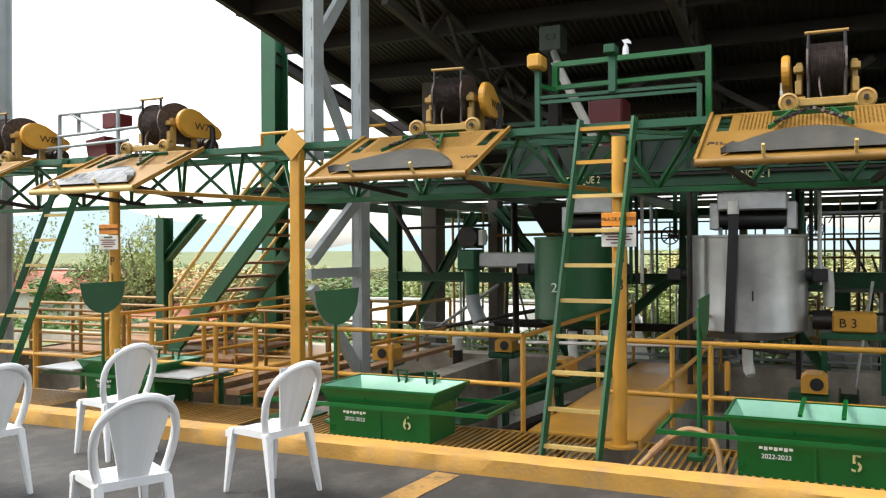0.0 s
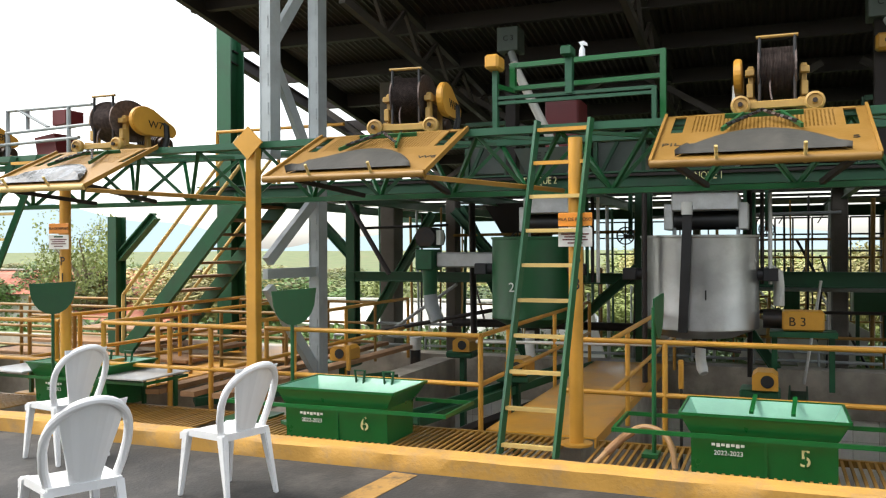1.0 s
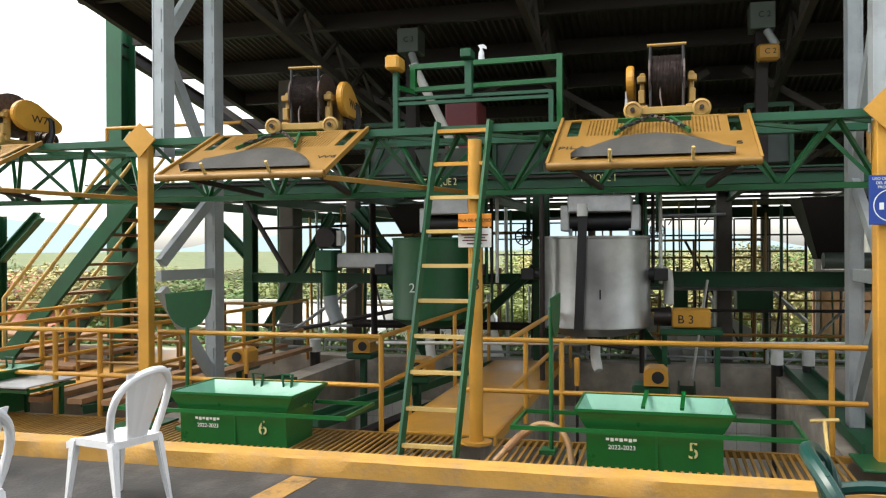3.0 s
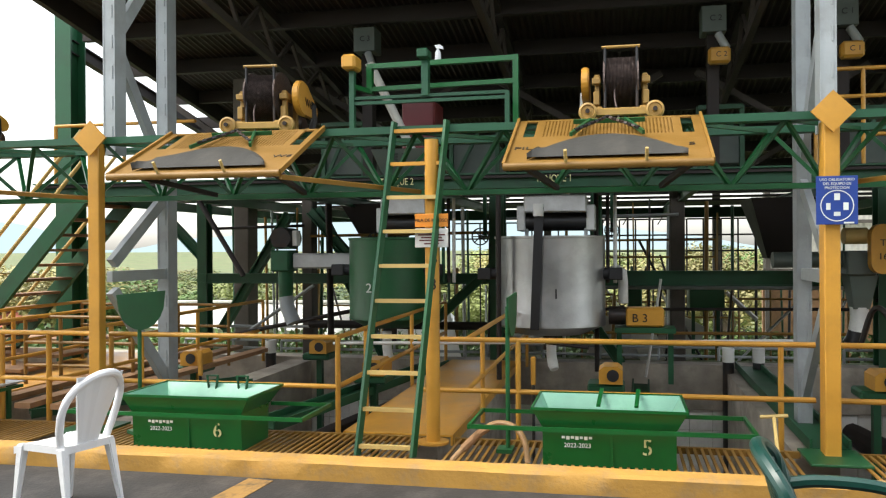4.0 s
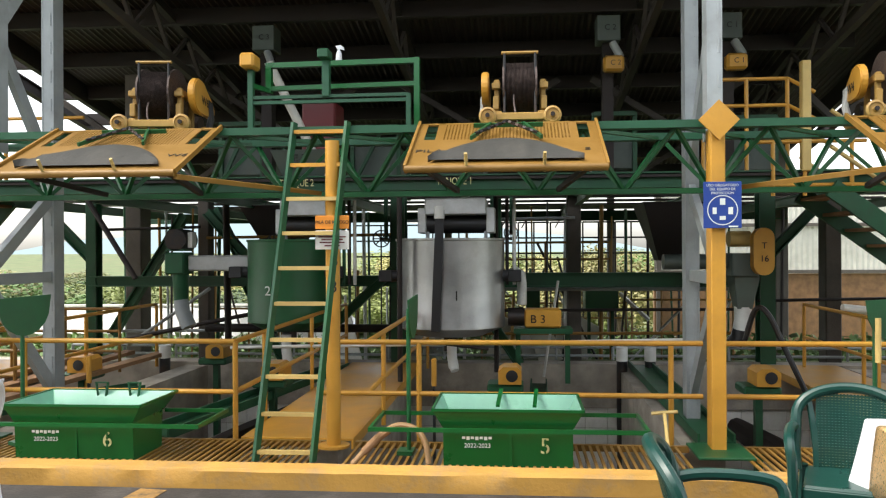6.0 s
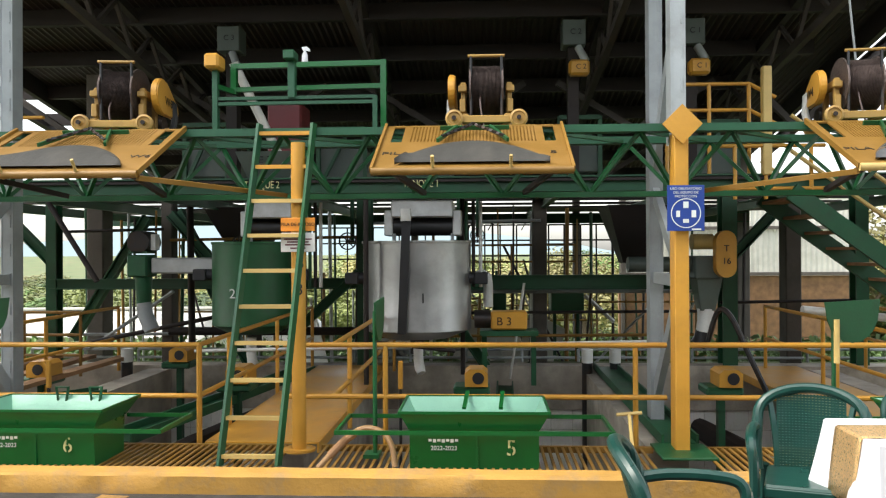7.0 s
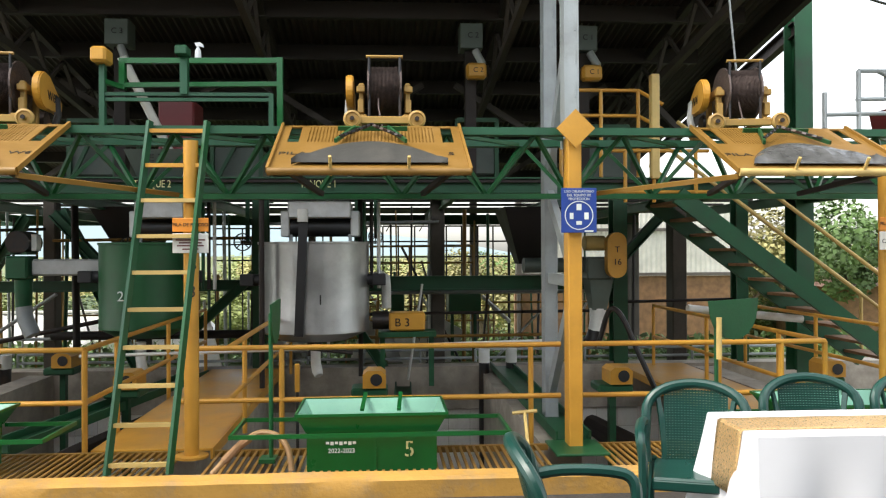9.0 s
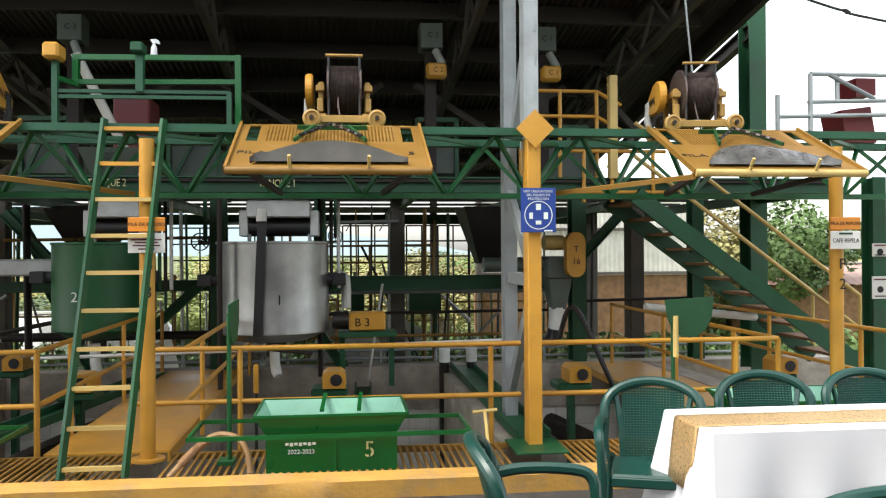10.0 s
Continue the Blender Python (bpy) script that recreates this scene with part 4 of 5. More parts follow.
hopper(3.40, 9.3, 2.3, 1.45, 0.42, 0.15, M_BROWN, "dark steel hopper hung under the deck")
hopper(-2.45, 9.3, 2.3, 1.5, 0.5, 0.15, M_BROWN, "dark steel hopper hung under the deck")
for x, y, w in ((-2.9, 9.4, 0.62), (-0.9, 9.8, 0.7), (2.6, 9.2, 0.55), (4.7, 9.6, 0.65)):
    h = thing("separator", "pale grey sheet metal separator in a green frame on the deck", "machine", "deck machines", pose(x, y, 2.46))
    part("body", add_box(B(), (0, 0, 0.55), (w, 0.8, 0.5), bev=0.02), M_HEAD, h)
    bm = B()
    vv = [bm.verts.new((sx * a, sy * b, z)) for z, a, b in ((0.05, w * 0.2, 0.15), (0.3, w * 0.45, 0.35)) for sx, sy in ((-1, -1), (1, -1), (1, 1), (-1, 1))]
    for k in range(4):
        bm.faces.new((vv[k], vv[(k + 1) % 4], vv[4 + (k + 1) % 4], vv[4 + k]))
    part("cone", bm, M_HEAD, h)
    for sx in (-1, 1):
        for sy in (-1, 1):
            part("leg", add_box(B(), (sx * w * 0.52, sy * 0.42, 0.55), (0.06, 0.06, 1.1)), M_STRUCT, h)
    part("cross_bar", add_bar(B(), (-w * 0.52, -0.45, 1.08), (w * 0.52, -0.45, 1.08), 0.06, 0.06), M_STRUCT, h)
    part("diagonal", add_bar(B(), (-w * 0.5, -0.47, 0.15), (w * 0.1, -0.47, 0.95), 0.04, 0.05), M_STRUCT, h)
for x, z, tag in ((-2.275, 4.42, "C 3"), (2.247, 4.42, "C 2"), (3.762, 4.41, "C 1")):
    c = thing("elevator_head", "grey sheet metal elevator head lettered %s under the roof" % tag, "elevator", "elevator heads", pose(x, 8.0, 0))
    part("box", add_box(B(), (0, 0, z + 0.03), (0.30, 0.24, 0.33), bev=0.01), M_HEAD, c)
    lettering("lettering", tag, 0.1, M_INK, pose(0.02, -0.136, z + 0.03) @ FACE, c)
    part("leg_casing", add_box(B(), (0.0, 0.05, (2.46 + z) / 2 - 0.05), (0.14, 0.14, z - 2.55)), M_BROWN, c)
    if tag != "C 3":
        part("chain_guard", add_box(B(), (0.05, -0.16, z - 0.45), (0.26, 0.14, 0.2), bev=0.03), M_YELLOW, c, "yellow chain guard")
        lettering("lettering", tag, 0.09, M_INK, pose(0.07, -0.233, z - 0.45) @ FACE, c)
    part("chute_pipe", add_pipe(B(), (0.05, -0.1, z - 0.16), (0.14, -0.16, z - 0.36), 0.05, n=12), M_GREY, c)
whole("red_hopper", add_box(B(), (-1.45, 7.6, 3.05), (0.42, 0.4, 0.85), bev=0.02), M_RED, "dark red sheet metal box on the deck", "box")
whole("white_pipe", add_pipe(B(), (-1.85, 6.6, 3.72), (-1.38, 7.15, 2.47), 0.05, n=14), M_PVC, "white plastic pipe slanting down to the deck", "pipe")

# green guard frame above the girder
f = thing("guard_frame", "green pipe frame standing on the girder", "frame", at=pose(0, 5.3, 0))
for a, b, w, m_ in (((-1.5, 0.1, 3.30), (-0.15, 0.1, 3.315), 0.045, M_TUB), ((-1.5, 0.1, 3.09), (-0.15, 0.1, 3.11), 0.04, M_TUB), ((-0.15, 0.1, 2.6), (-0.15, 0.1, 3.34), 0.05, M_TUB), ((-1.5, 0.1, 3.05), (-1.5, 0.1, 3.32), 0.05, M_TUB),
                    ((-1.58, -0.1, 2.6), (-1.58, -0.1, 3.22), 0.045, M_CHORD), ((-0.19, -0.1, 2.6), (-0.19, -0.1, 2.97), 0.04, M_CHORD), ((-1.58, -0.1, 2.96), (-0.19, -0.1, 2.965), 0.028, M_CHORD), ((-1.58, -0.1, 2.915), (-0.19, -0.1, 2.92), 0.028, M_CHORD),
                    ((-0.91, -0.1, 2.96), (-0.91, -0.1, 3.28), 0.06, M_CHORD), ((-1.5, 0.1, 3.07), (-1.58, -0.1, 3.07), 0.04, M_TUB)):
    part("bar", add_bar(B(), a, b, w, w), m_, f)
part("lamp_box", add_box(B(), (-1.58, -0.12, 3.27), (0.13, 0.16, 0.13), bev=0.02), M_YELLOW, f, "yellow box on the frame")
part("end_cap", add_box(B(), (-0.91, -0.14, 3.31), (0.10, 0.12, 0.08), bev=0.01), M_STRUCT, f)
bt = thing("spray_bottle", "white plastic spray bottle standing on a green frame", "bottle", at=pose(-0.845, 5.4, 3.325))
part("bottle_body", add_lathe(B(), [(0.0, 0), (0.028, 0), (0.03, 0.01), (0.026, 0.07), (0.012, 0.10), (0.012, 0.115), (0.0, 0.116)], n=16), M_WHITE, bt)
part("trigger_head", add_prism(B(), [(-0.015, 0.11), (0.015, 0.11), (0.05, 0.10), (0.045, 0.125), (0.02, 0.145), (-0.03, 0.14)], 0.02, pose(0, 0.01, 0) @ FACE), M_WHITE, bt)

# upper right: yellow railings and posts on the deck
railing("deck_rail", "yellow pipe railing on the service deck", [(3.07, 7.1, 2.46), (4.0, 7.1, 2.46), (4.3, 7.1, 2.3)], [(3.07, 7.1, 2.46), (3.55, 7.1, 2.46), (4.0, 7.1, 2.46)], "deck railings", (1.08, 0.78))
railing("deck_rail", "yellow pipe railing on the service deck", [(3.6, 6.95, 2.2), (4.75, 6.95, 2.2)], [(3.76, 6.95, 2.2), (4.1, 6.95, 2.2), (4.6, 6.95, 2.2)], "deck railings", (0.6, 0.12))
railing("deck_rail", "yellow pipe railing on the service deck", [(-6.3, 7.1, 2.46), (-4.3, 7.1, 2.46)], [(-6.3, 7.1, 2.46), (-5.3, 7.1, 2.46)], "deck railings", (0.8, 0.45))
whole("deck_post", add_box(B(), (4.107, 6.95, 3.08), (0.10, 0.08, 1.22), bev=0.01), M_CREAM, "pale yellow post standing on the deck", "post")

# far frames and railings on the ground behind
for i in range(8):
    x = -5.5 + i * 1.6
    railing("yard_rail", "thin grey pipe railing behind the pits", [(x, 8.75, 0.05), (x + 1.55, 8.75, 0.05)], [(x, 8.75, 0.05), (x + 0.8, 8.75, 0.05)], "yard railings", (0.18, 0.06), M_GREY, 0.02)
for i in range(5):
    x = 0.95 + i * 0.62
    railing("far_rail", "thin yellow pipe railing at the back of the deck", [(x, 11.9, 1.25), (x + 0.6, 11.9, 1.25)], [(x, 11.9, 1.25), (x + 0.3, 11.9, 1.25)], "far railings", (0.9, 0.6, 0.3), M_BROWN, 0.016, 1.3)
for i in range(5):
    x = -1.6 + i * 0.5
    railing("far_rail", "thin brown pipe railing at the back", [(x, 11.6, 1.2), (x + 0.5, 11.6, 1.2)], [(x, 11.6, 1.2)], "far railings", (0.9, 0.6, 0.3), M_BROWN, 0.014, 1.3)
for x, y, h in ((1.55, 9.9, 0.3), (2.55, 9.6, 0.36)):
    k = thing("small_tank", "green square feed box on thin legs", "tank", "feed boxes", pose(x, y, 0))
    part("box", add_box(B(), (0, 0, 0.85), (0.5 if x > 2 else 0.22, 0.4, h), bev=0.01), M_GREEN, k)
    for sx in (-1, 1):
        part("leg", add_box(B(), (sx * 0.18, 0, 0.35), (0.05, 0.05, 0.7)), M_STRUCT, k)
    if x > 2:
        part("chute", add_bar(B(), (0.28, -0.1, 0.95), (0.7, -0.2, 0.55), 0.22, 0.04), M_ZINC, k)
for x0, y, z0, x1, z1, r in ((-4.6, 8.2, 0.35, -2.6, 0.75, 0.03), (-4.4, 8.3, 0.3, -3.2, 1.1, 0.025), (-2.9, 8.2, 0.1, -2.93, 2.4, 0.045), (-4.2, 7.0, 2.25, -3.6, 1.3, 0.03), (-2.4, 6.9, 0.5, 3.2, 0.62, 0.02), (-3.4, 8.66, 0.5, -0.6, 0.5, 0.06), (0.5, 8.9, 1.05, 4.2, 1.05, 0.03),
                             (0.75, 7.6, 0.1, 0.75, 2.3, 0.03), (-0.42, 7.0, 0.1, -0.42, 2.25, 0.03), (-0.3, 6.9, 0.6, 0.6, 0.5, 0.02), (1.95, 9.2, -0.1, 1.95, 1.1, 0.05), (1.45, 8.3, -0.1, 1.65, 1.2, 0.018), (4.9, 7.6, 0.9, 6.4, 0.75, 0.05)):
    whole("pipe_run", add_pipe(B(), (x0, y, z0), (x1, y, z1), r, n=12), (M_GREY, M_PVC, M_BROWN)[int(abs(x0 * 7)) % 3], "weathered pipe running through the machinery", "pipe", "pipe runs")
for x in (1.75, 1.9, 2.75, -0.55):
    whole("steel_strut", add_bar(B(), (x, 9.3, -0.06), (x + 0.1, 9.3, 1.1), 0.03, 0.03), M_DARK, "thin dark steel strut below a conveyor", "strut", "steel struts")
rnd = random.Random(5)
for i in range(16):
    x = -0.75 + rnd.random() * 0.9
    whole("scrap_piece", add_box(B(), (x, 8.8 + rnd.random() * 0.15, 0.10 + rnd.random() * 0.2), (0.08 + rnd.random() * 0.25, 0.04, 0.05 + rnd.random() * 0.12), pose(0, 0, 0, rnd.random() * 60, rnd.random() * 90, rnd.random() * 60)), (M_ZINC, M_SIGNW, M_GREY)[i % 3], "loose pale metal scrap leaning behind the pit", "scrap", "scrap")

# ---- stairs ----


def stair(x0, z0, x1, z1, y, wid, n, rails):
    s = thing("stair", "green steel stair with brown treads and yellow handrails", "stair", "stairs")
    for yy in (y, y + wid):
        part("stringer", add_bar(B(), (x0, yy, z0), (x1, yy, z1), 0.05, 0.20), M_STRUCT, s)
    for k in range(n):
        u = (k + 0.5) / n
        part("tread", add_box(B(), (x0 + (x1 - x0) * u, y + wid / 2, z0 + (z1 - z0) * u + 0.02), (0.26, wid - 0.05, 0.035)), M_WOOD, s)
    for yy in rails:
        for dz in (0.85, 0.45):
            part("handrail", add_pipe(B(), (x0, yy, z0 + dz), (x1, yy, z1 + dz), 0.022, n=10), M_CREAM, s)
        part("newel", add_pipe(B(), (x0, yy, z0), (x0, yy, z0 + 0.85), 0.022, n=10), M_CREAM, s)
    return s


stair(7.15, 0.22, 4.35, 2.28, 6.9, 0.75, 11, (6.9, 7.65))
stair(-7.75, 0.13, -5.75, 2.30, 6.9, 0.75, 11, (6.9, 7.65))
column(-7.98, 7.0, 2.1, 0.15, M_STRUCT, GREEN_COL)
whole("beam", i_beam(B(), (-7.93, 7.0, 1.5), (-7.28, 7.0, 2.1), 0.1, 0.12), M_STRUCT, "dark green diagonal steel brace", "brace", "shed braces")
for dx in (-9.2,):
    column(dx, 5.6, 6.0, 0.2, M_GREY, "grey steel column beside the girder")

# open framework against the sky, left and right, with a red chute


def sky_frame(x, sgn):
    g = thing("loading_frame", "pale green pipe frame with a dark red chute on the girder", "frame", "loading frames", pose(x, 5.3, TZ))
    for a, b in (((0, 0, 0), (0, 0, 0.42)), ((0.32 * sgn, 0, 0), (0.32 * sgn, 0, 0.62)), ((1.25 * sgn, 0, 0), (1.25 * sgn, 0, 0.62)), ((0.32 * sgn, 0, 0.62), (1.6 * sgn, 0, 0.62)), ((0.3 * sgn, 0, 0.36), (1.6 * sgn, 0, 0.40)),
                 ((0, 0, 0.22), (1.4 * sgn, 0, 0.26)), ((0.5 * sgn, 0, 0.62), (0.95 * sgn, 0, 0.40)), ((0.6 * sgn, 0.02, 0.36), (0.6 * sgn, 0.02, 0.62))):
        part("bar", add_pipe(B(), a, b, 0.02, n=8), M_GREY, g)
    bm = B()
    add_prism(bm, [(0.72, 0.0), (1.02, 0.0), (0.96, 0.34), (0.66, 0.30)], 0.25, pose(0, 0.3, 0) @ FACE @ Matrix.Diagonal((sgn, 1, 1, 1)))
    add_prism(bm, [(0.86, 0.44), (1.06, 0.46), (1.06, 0.62), (0.86, 0.62)], 0.2, pose(0, 0.3, 0) @ FACE @ Matrix.Diagonal((sgn, 1, 1, 1)))
    part("chute", bm, M_RED, g, "dark red chute")
    return g


sky_frame(-7.95, 1)
sky_frame(4.72, 1)

column(6.54, 6.15, 2.4, 0.15, M_STRUCT, GREEN_COL, -0.05)
for z, h_, w_ in ((1.62, 0.14, 0.17), (1.22, 0.24, 0.18)):
    g = thing("notice", "small white notice fixed to a green column", "sign", "notices", pose(6.52, 6.06, z))
    part("plate", add_box(B(), (0, 0, 0), (w_, 0.01, h_), bev=0.002), M_SIGNW, g)
    part("text_bar", add_box(B(), (0, -0.007, h_ * 0.36), (w_ * 0.8, 0.003, 0.014)), M_RED, g)
    part("emblem", add_lathe(B(), [(0.0, 0), (0.035, 0), (0.035, 0.003), (0.0, 0.003)], pose(0, -0.005, -0.02) @ FACE, 20), M_INK, g)
    part("text_bar", add_box(B(), (0, -0.007, -h_ * 0.38), (w_ * 0.7, 0.003, 0.012)), M_INK, g)

for y, x0, x1 in ((5.75, -9.4, -7.2), (6.5, -10.0, -7.4), (7.6, -10.5, -7.8), (7.9, -6.6, -4.3), (6.3, -6.0, -4.6)):
    railing("pit_rail", "dusty yellow pipe railing between the further pits", [(x0, y, 0.0), (x1, y, 0.0)], [(x0 + (x1 - x0) * k / 3, y, 0.0) for k in range(4)], "pit railings", (0.85, 0.55, 0.28), M_PANEL, 0.02)
for y, z in ((6.9, 0.12), (7.5, 0.2), (8.2, 0.3)):
    whole("platform", add_box(B(), (-8.2, y, z), (3.6, 0.5, 0.05), bev=0.008), M_WOOD, "brown wooden platform beside the further pits", "platform", "platforms")
for x, y, z, r in ((-0.75, 8.2, 1.78, 0.12), (1.02, 8.3, 1.85, 0.10), (0.75, 8.3, 1.7, 0.09), (-2.3, 8.4, 1.75, 0.11)):
    h_ = thing("pulley", "dark spoked pulley wheel fixed behind the tanks", "pulley", "pulleys", pose(x, y, z))
    part("rim", add_lathe(B(), [(r - 0.015, -0.015), (r, -0.015), (r, 0.015), (r - 0.015, 0.015), (r - 0.015, -0.015)], FACE, 24, False), M_DARK, h_)
    for k in range(4):
        a = k * math.pi / 4
        part("spoke", add_bar(B(), (-r * math.cos(a), 0, -r * math.sin(a)), (r * math.cos(a), 0, r * math.sin(a)), 0.014, 0.014), M_DARK, h_)
    part("shaft", add_pipe(B(), (0, -0.05, 0), (0, 0.5, 0), 0.02, n=8), M_DARK, h_)
    part("bearing_arm", add_bar(B(), (0, 0.3, 0), (0, 0.3, 2.44 - z), 0.05, 0.05), M_STRUCT, h_)
rnd = random.Random(21)
for i in range(22):
    x = -5.6 + i * 0.55 + rnd.uniform(-0.15, 0.15)
    y = 9.2 + rnd.random() * 2.6
    z0 = 2.3
    whole("hanger", add_pipe(B(), (x, y, -0.06), (x + rnd.uniform(-0.05, 0.05), y, z0), 0.012 + 0.02 * rnd.random(), n=8), (M_STRUCT, M_BROWN, M_GREY, M_PANEL)[i % 4], "thin upright pipe between ground and deck", "pipe", "upright pipes")
for i, (x0, x1, y, z) in enumerate(((-5.0, -0.6, 8.66, 0.45), (-0.5, 4.35, 8.68, 0.75), (-0.5, 4.35, 8.68, 0.42), (0.2, 3.5, 12.45, 1.75), (-5.0, -3.5, 8.72, 1.95), (-3.4, -0.6, 8.7, 1.82), (-0.5, 2.0, 8.85, 2.05), (4.45, 6.25, 8.66, 0.9))):
    whole("cross_pipe", add_pipe(B(), (x0, y, z), (x1, y, z + 0.03), 0.022, n=8), (M_GREY, M_BROWN, M_PANEL)[i % 3], "level pipe fixed between the shed columns", "pipe", "level pipes")
for x in (1.1, 1.3, 1.5, 1.7, 2.35, 2.55, 2.75):
    whole("window_bar", add_bar(B(), (x - 0.06, 11.95, 2.05), (x + 0.06, 11.95, 2.25), 0.02, 0.02), M_BROWN, "short dark lattice bar below the deck beam", "bar", "lattice bars")
hw = thing("white_tarp", "pale tarpaulin spread over stacked goods behind the pits", "tarpaulin", at=pose(-4.1, 12.6, -0.06))
bm = B()
gv = [[bm.verts.new((x_, y_, 0.32 + 0.1 * math.sin(x_ * 3 + y_) + 0.06 * math.sin(x_ * 7) - (0.34 if k in (0, 20) or j in (0, 6) else 0))) for k, x_ in enumerate(np.linspace(-2.2, 2.2, 21))] for j, y_ in enumerate(np.linspace(-0.8, 0.8, 7))]
for a, b in zip(gv, gv[1:]):
    for k in range(20):
        bm.faces.new((a[k], a[k + 1], b[k + 1], b[k]))
part("sheet", bm, M_SIGNW, hw)

# ---- loose things on the yard ----


def white_chair(m, first=[]):
    if first:
        return copy_thing(first[0], m)
    c = thing("plastic_chair", "white moulded plastic chair without arms on the dark floor", "chair", "white chairs", m)
    # faces +y in its own frame
    bm = B()
    n = 10
    top = []
    for j in range(n + 1):
        v = j / n
        row = []
        for i in range(n + 1):
            u = i / n
            x = (u - 0.5) * (0.40 - 0.03 * (1 - v))
            y = -0.20 + v * 0.43
            z = 0.445 - 0.018 * math.sin(math.pi * u) * math.sin(math.pi * v) - 0.03 * max(0, v - 0.8) / 0.2
            row.append(bm.verts.new((x, y, z)))
        top.append(row)
    bot = [[bm.verts.new(v.co - Vector((0, 0, 0.02 if 0 < j < n and 0 < i < n else 0.045))) for i, v in enumerate(r)] for j, r in enumerate(top)]
    for g in (top, bot):
        for a, b in zip(g, g[1:]):
            for i in range(n):
                bm.faces.new((a[i], a[i + 1], b[i + 1], b[i]))
    for i in range(n):
        for j in (0, n):
            bm.faces.new((top[j][i], top[j][i + 1], bot[j][i + 1], bot[j][i]))
            bm.faces.new((top[i][j], top[i + 1][j], bot[i + 1][j], bot[i][j]))
    part("seat", bm, M_WHITE, c)

    def back(u, v):
        # u across -1..1, v up 0..1; the back leans and curves
        return Vector((u * (0.185 + 0.02 * math.sin(math.pi * v)), -0.19 - 0.13 * v - 0.03 * v * v + 0.05 * u * u, 0.44 + 0.44 * v))
    bm = B()
    pts = []
    for k in range(25):
        a = math.pi * k / 24
        u = -math.cos(a)
        v = 0.42 + 0.58 * math.sin(a) ** 0.7
        pts.append(back(u * 1.03, v))
    pts = [back(-0.92, 0.0), back(-1.0, 0.2)] + pts + [back(1.0, 0.2), back(0.92, 0.0)]
    add_sweep(bm, pts, 0.024, 10)
    part("back_frame", bm, M_WHITE, c)
    for k in range(7):
        bm = B()
        u0 = (k - 3) / 3
        for s in range(10):
            v0, v1 = s / 10 * 0.97, (s + 1) / 10 * 0.97
            w0, w1 = 0.36 + 0.44 * v0 ** 1.4, 0.36 + 0.44 * v1 ** 1.4
            half = 0.092
            a0, a1 = back((u0 - half * 2) * w0, v0), back((u0 + half * 2) * w0, v0)
            b0, b1 = back((u0 - half * 2) * w1, v1), back((u0 + half * 2) * w1, v1)
            f = Vector((0, 0.014, 0))
            q = [bm.verts.new(p) for p in (a0, a1, b1, b0, a0 + f, a1 + f, b1 + f, b0 + f)]
            for ids in ((0, 1, 2, 3), (7, 6, 5, 4), (0, 3, 7, 4), (1, 5, 6, 2)):
                bm.faces.new([q[i] for i in ids])
        bmesh.ops.remove_doubles(bm, verts=bm.verts, dist=0.0008)
        part("back_slat", bm, M_WHITE, c)
    for sx in (-1, 1):
        for y0, y1 in ((0.17, 0.22), (-0.17, -0.25)):
            bm = B()
            w = 0.030
            lo = [(sx * 0.205 + dx, y1 + dy, 0.0) for dx, dy in ((-w / 2, -w / 2), (w / 2, -w / 2), (w / 2, w / 2), (-w / 2, w / 2))]
            hi = [(sx * 0.175 + dx, y0 + dy, 0.435) for dx, dy in ((-0.03, -0.03), (0.022, -0.03), (0.022, 0.03), (-0.03, 0.03))]
            a, b = [bm.verts.new(p) for p in lo], [bm.verts.new(p) for p in hi]
            bm.faces.new(a[::-1])
            bm.faces.new(b)
            for k in range(4):
                bm.faces.new((a[k], a[(k + 1) % 4], b[(k + 1) % 4], b[k]))
            bmesh.ops.bevel(bm, geom=bm.edges[:], offset=0.006, segments=2, affect='EDGES')
            part("leg", bm, M_WHITE, c)
    first.append(c)
    return c


for x, y, a in ((-2.89, 3.38, 76), (-3.04, 2.45, 64), (-4.65, 3.66, 76), (-4.69, 2.77, 78)):
    white_chair(pose(x, y, 0, 0, 0, a))


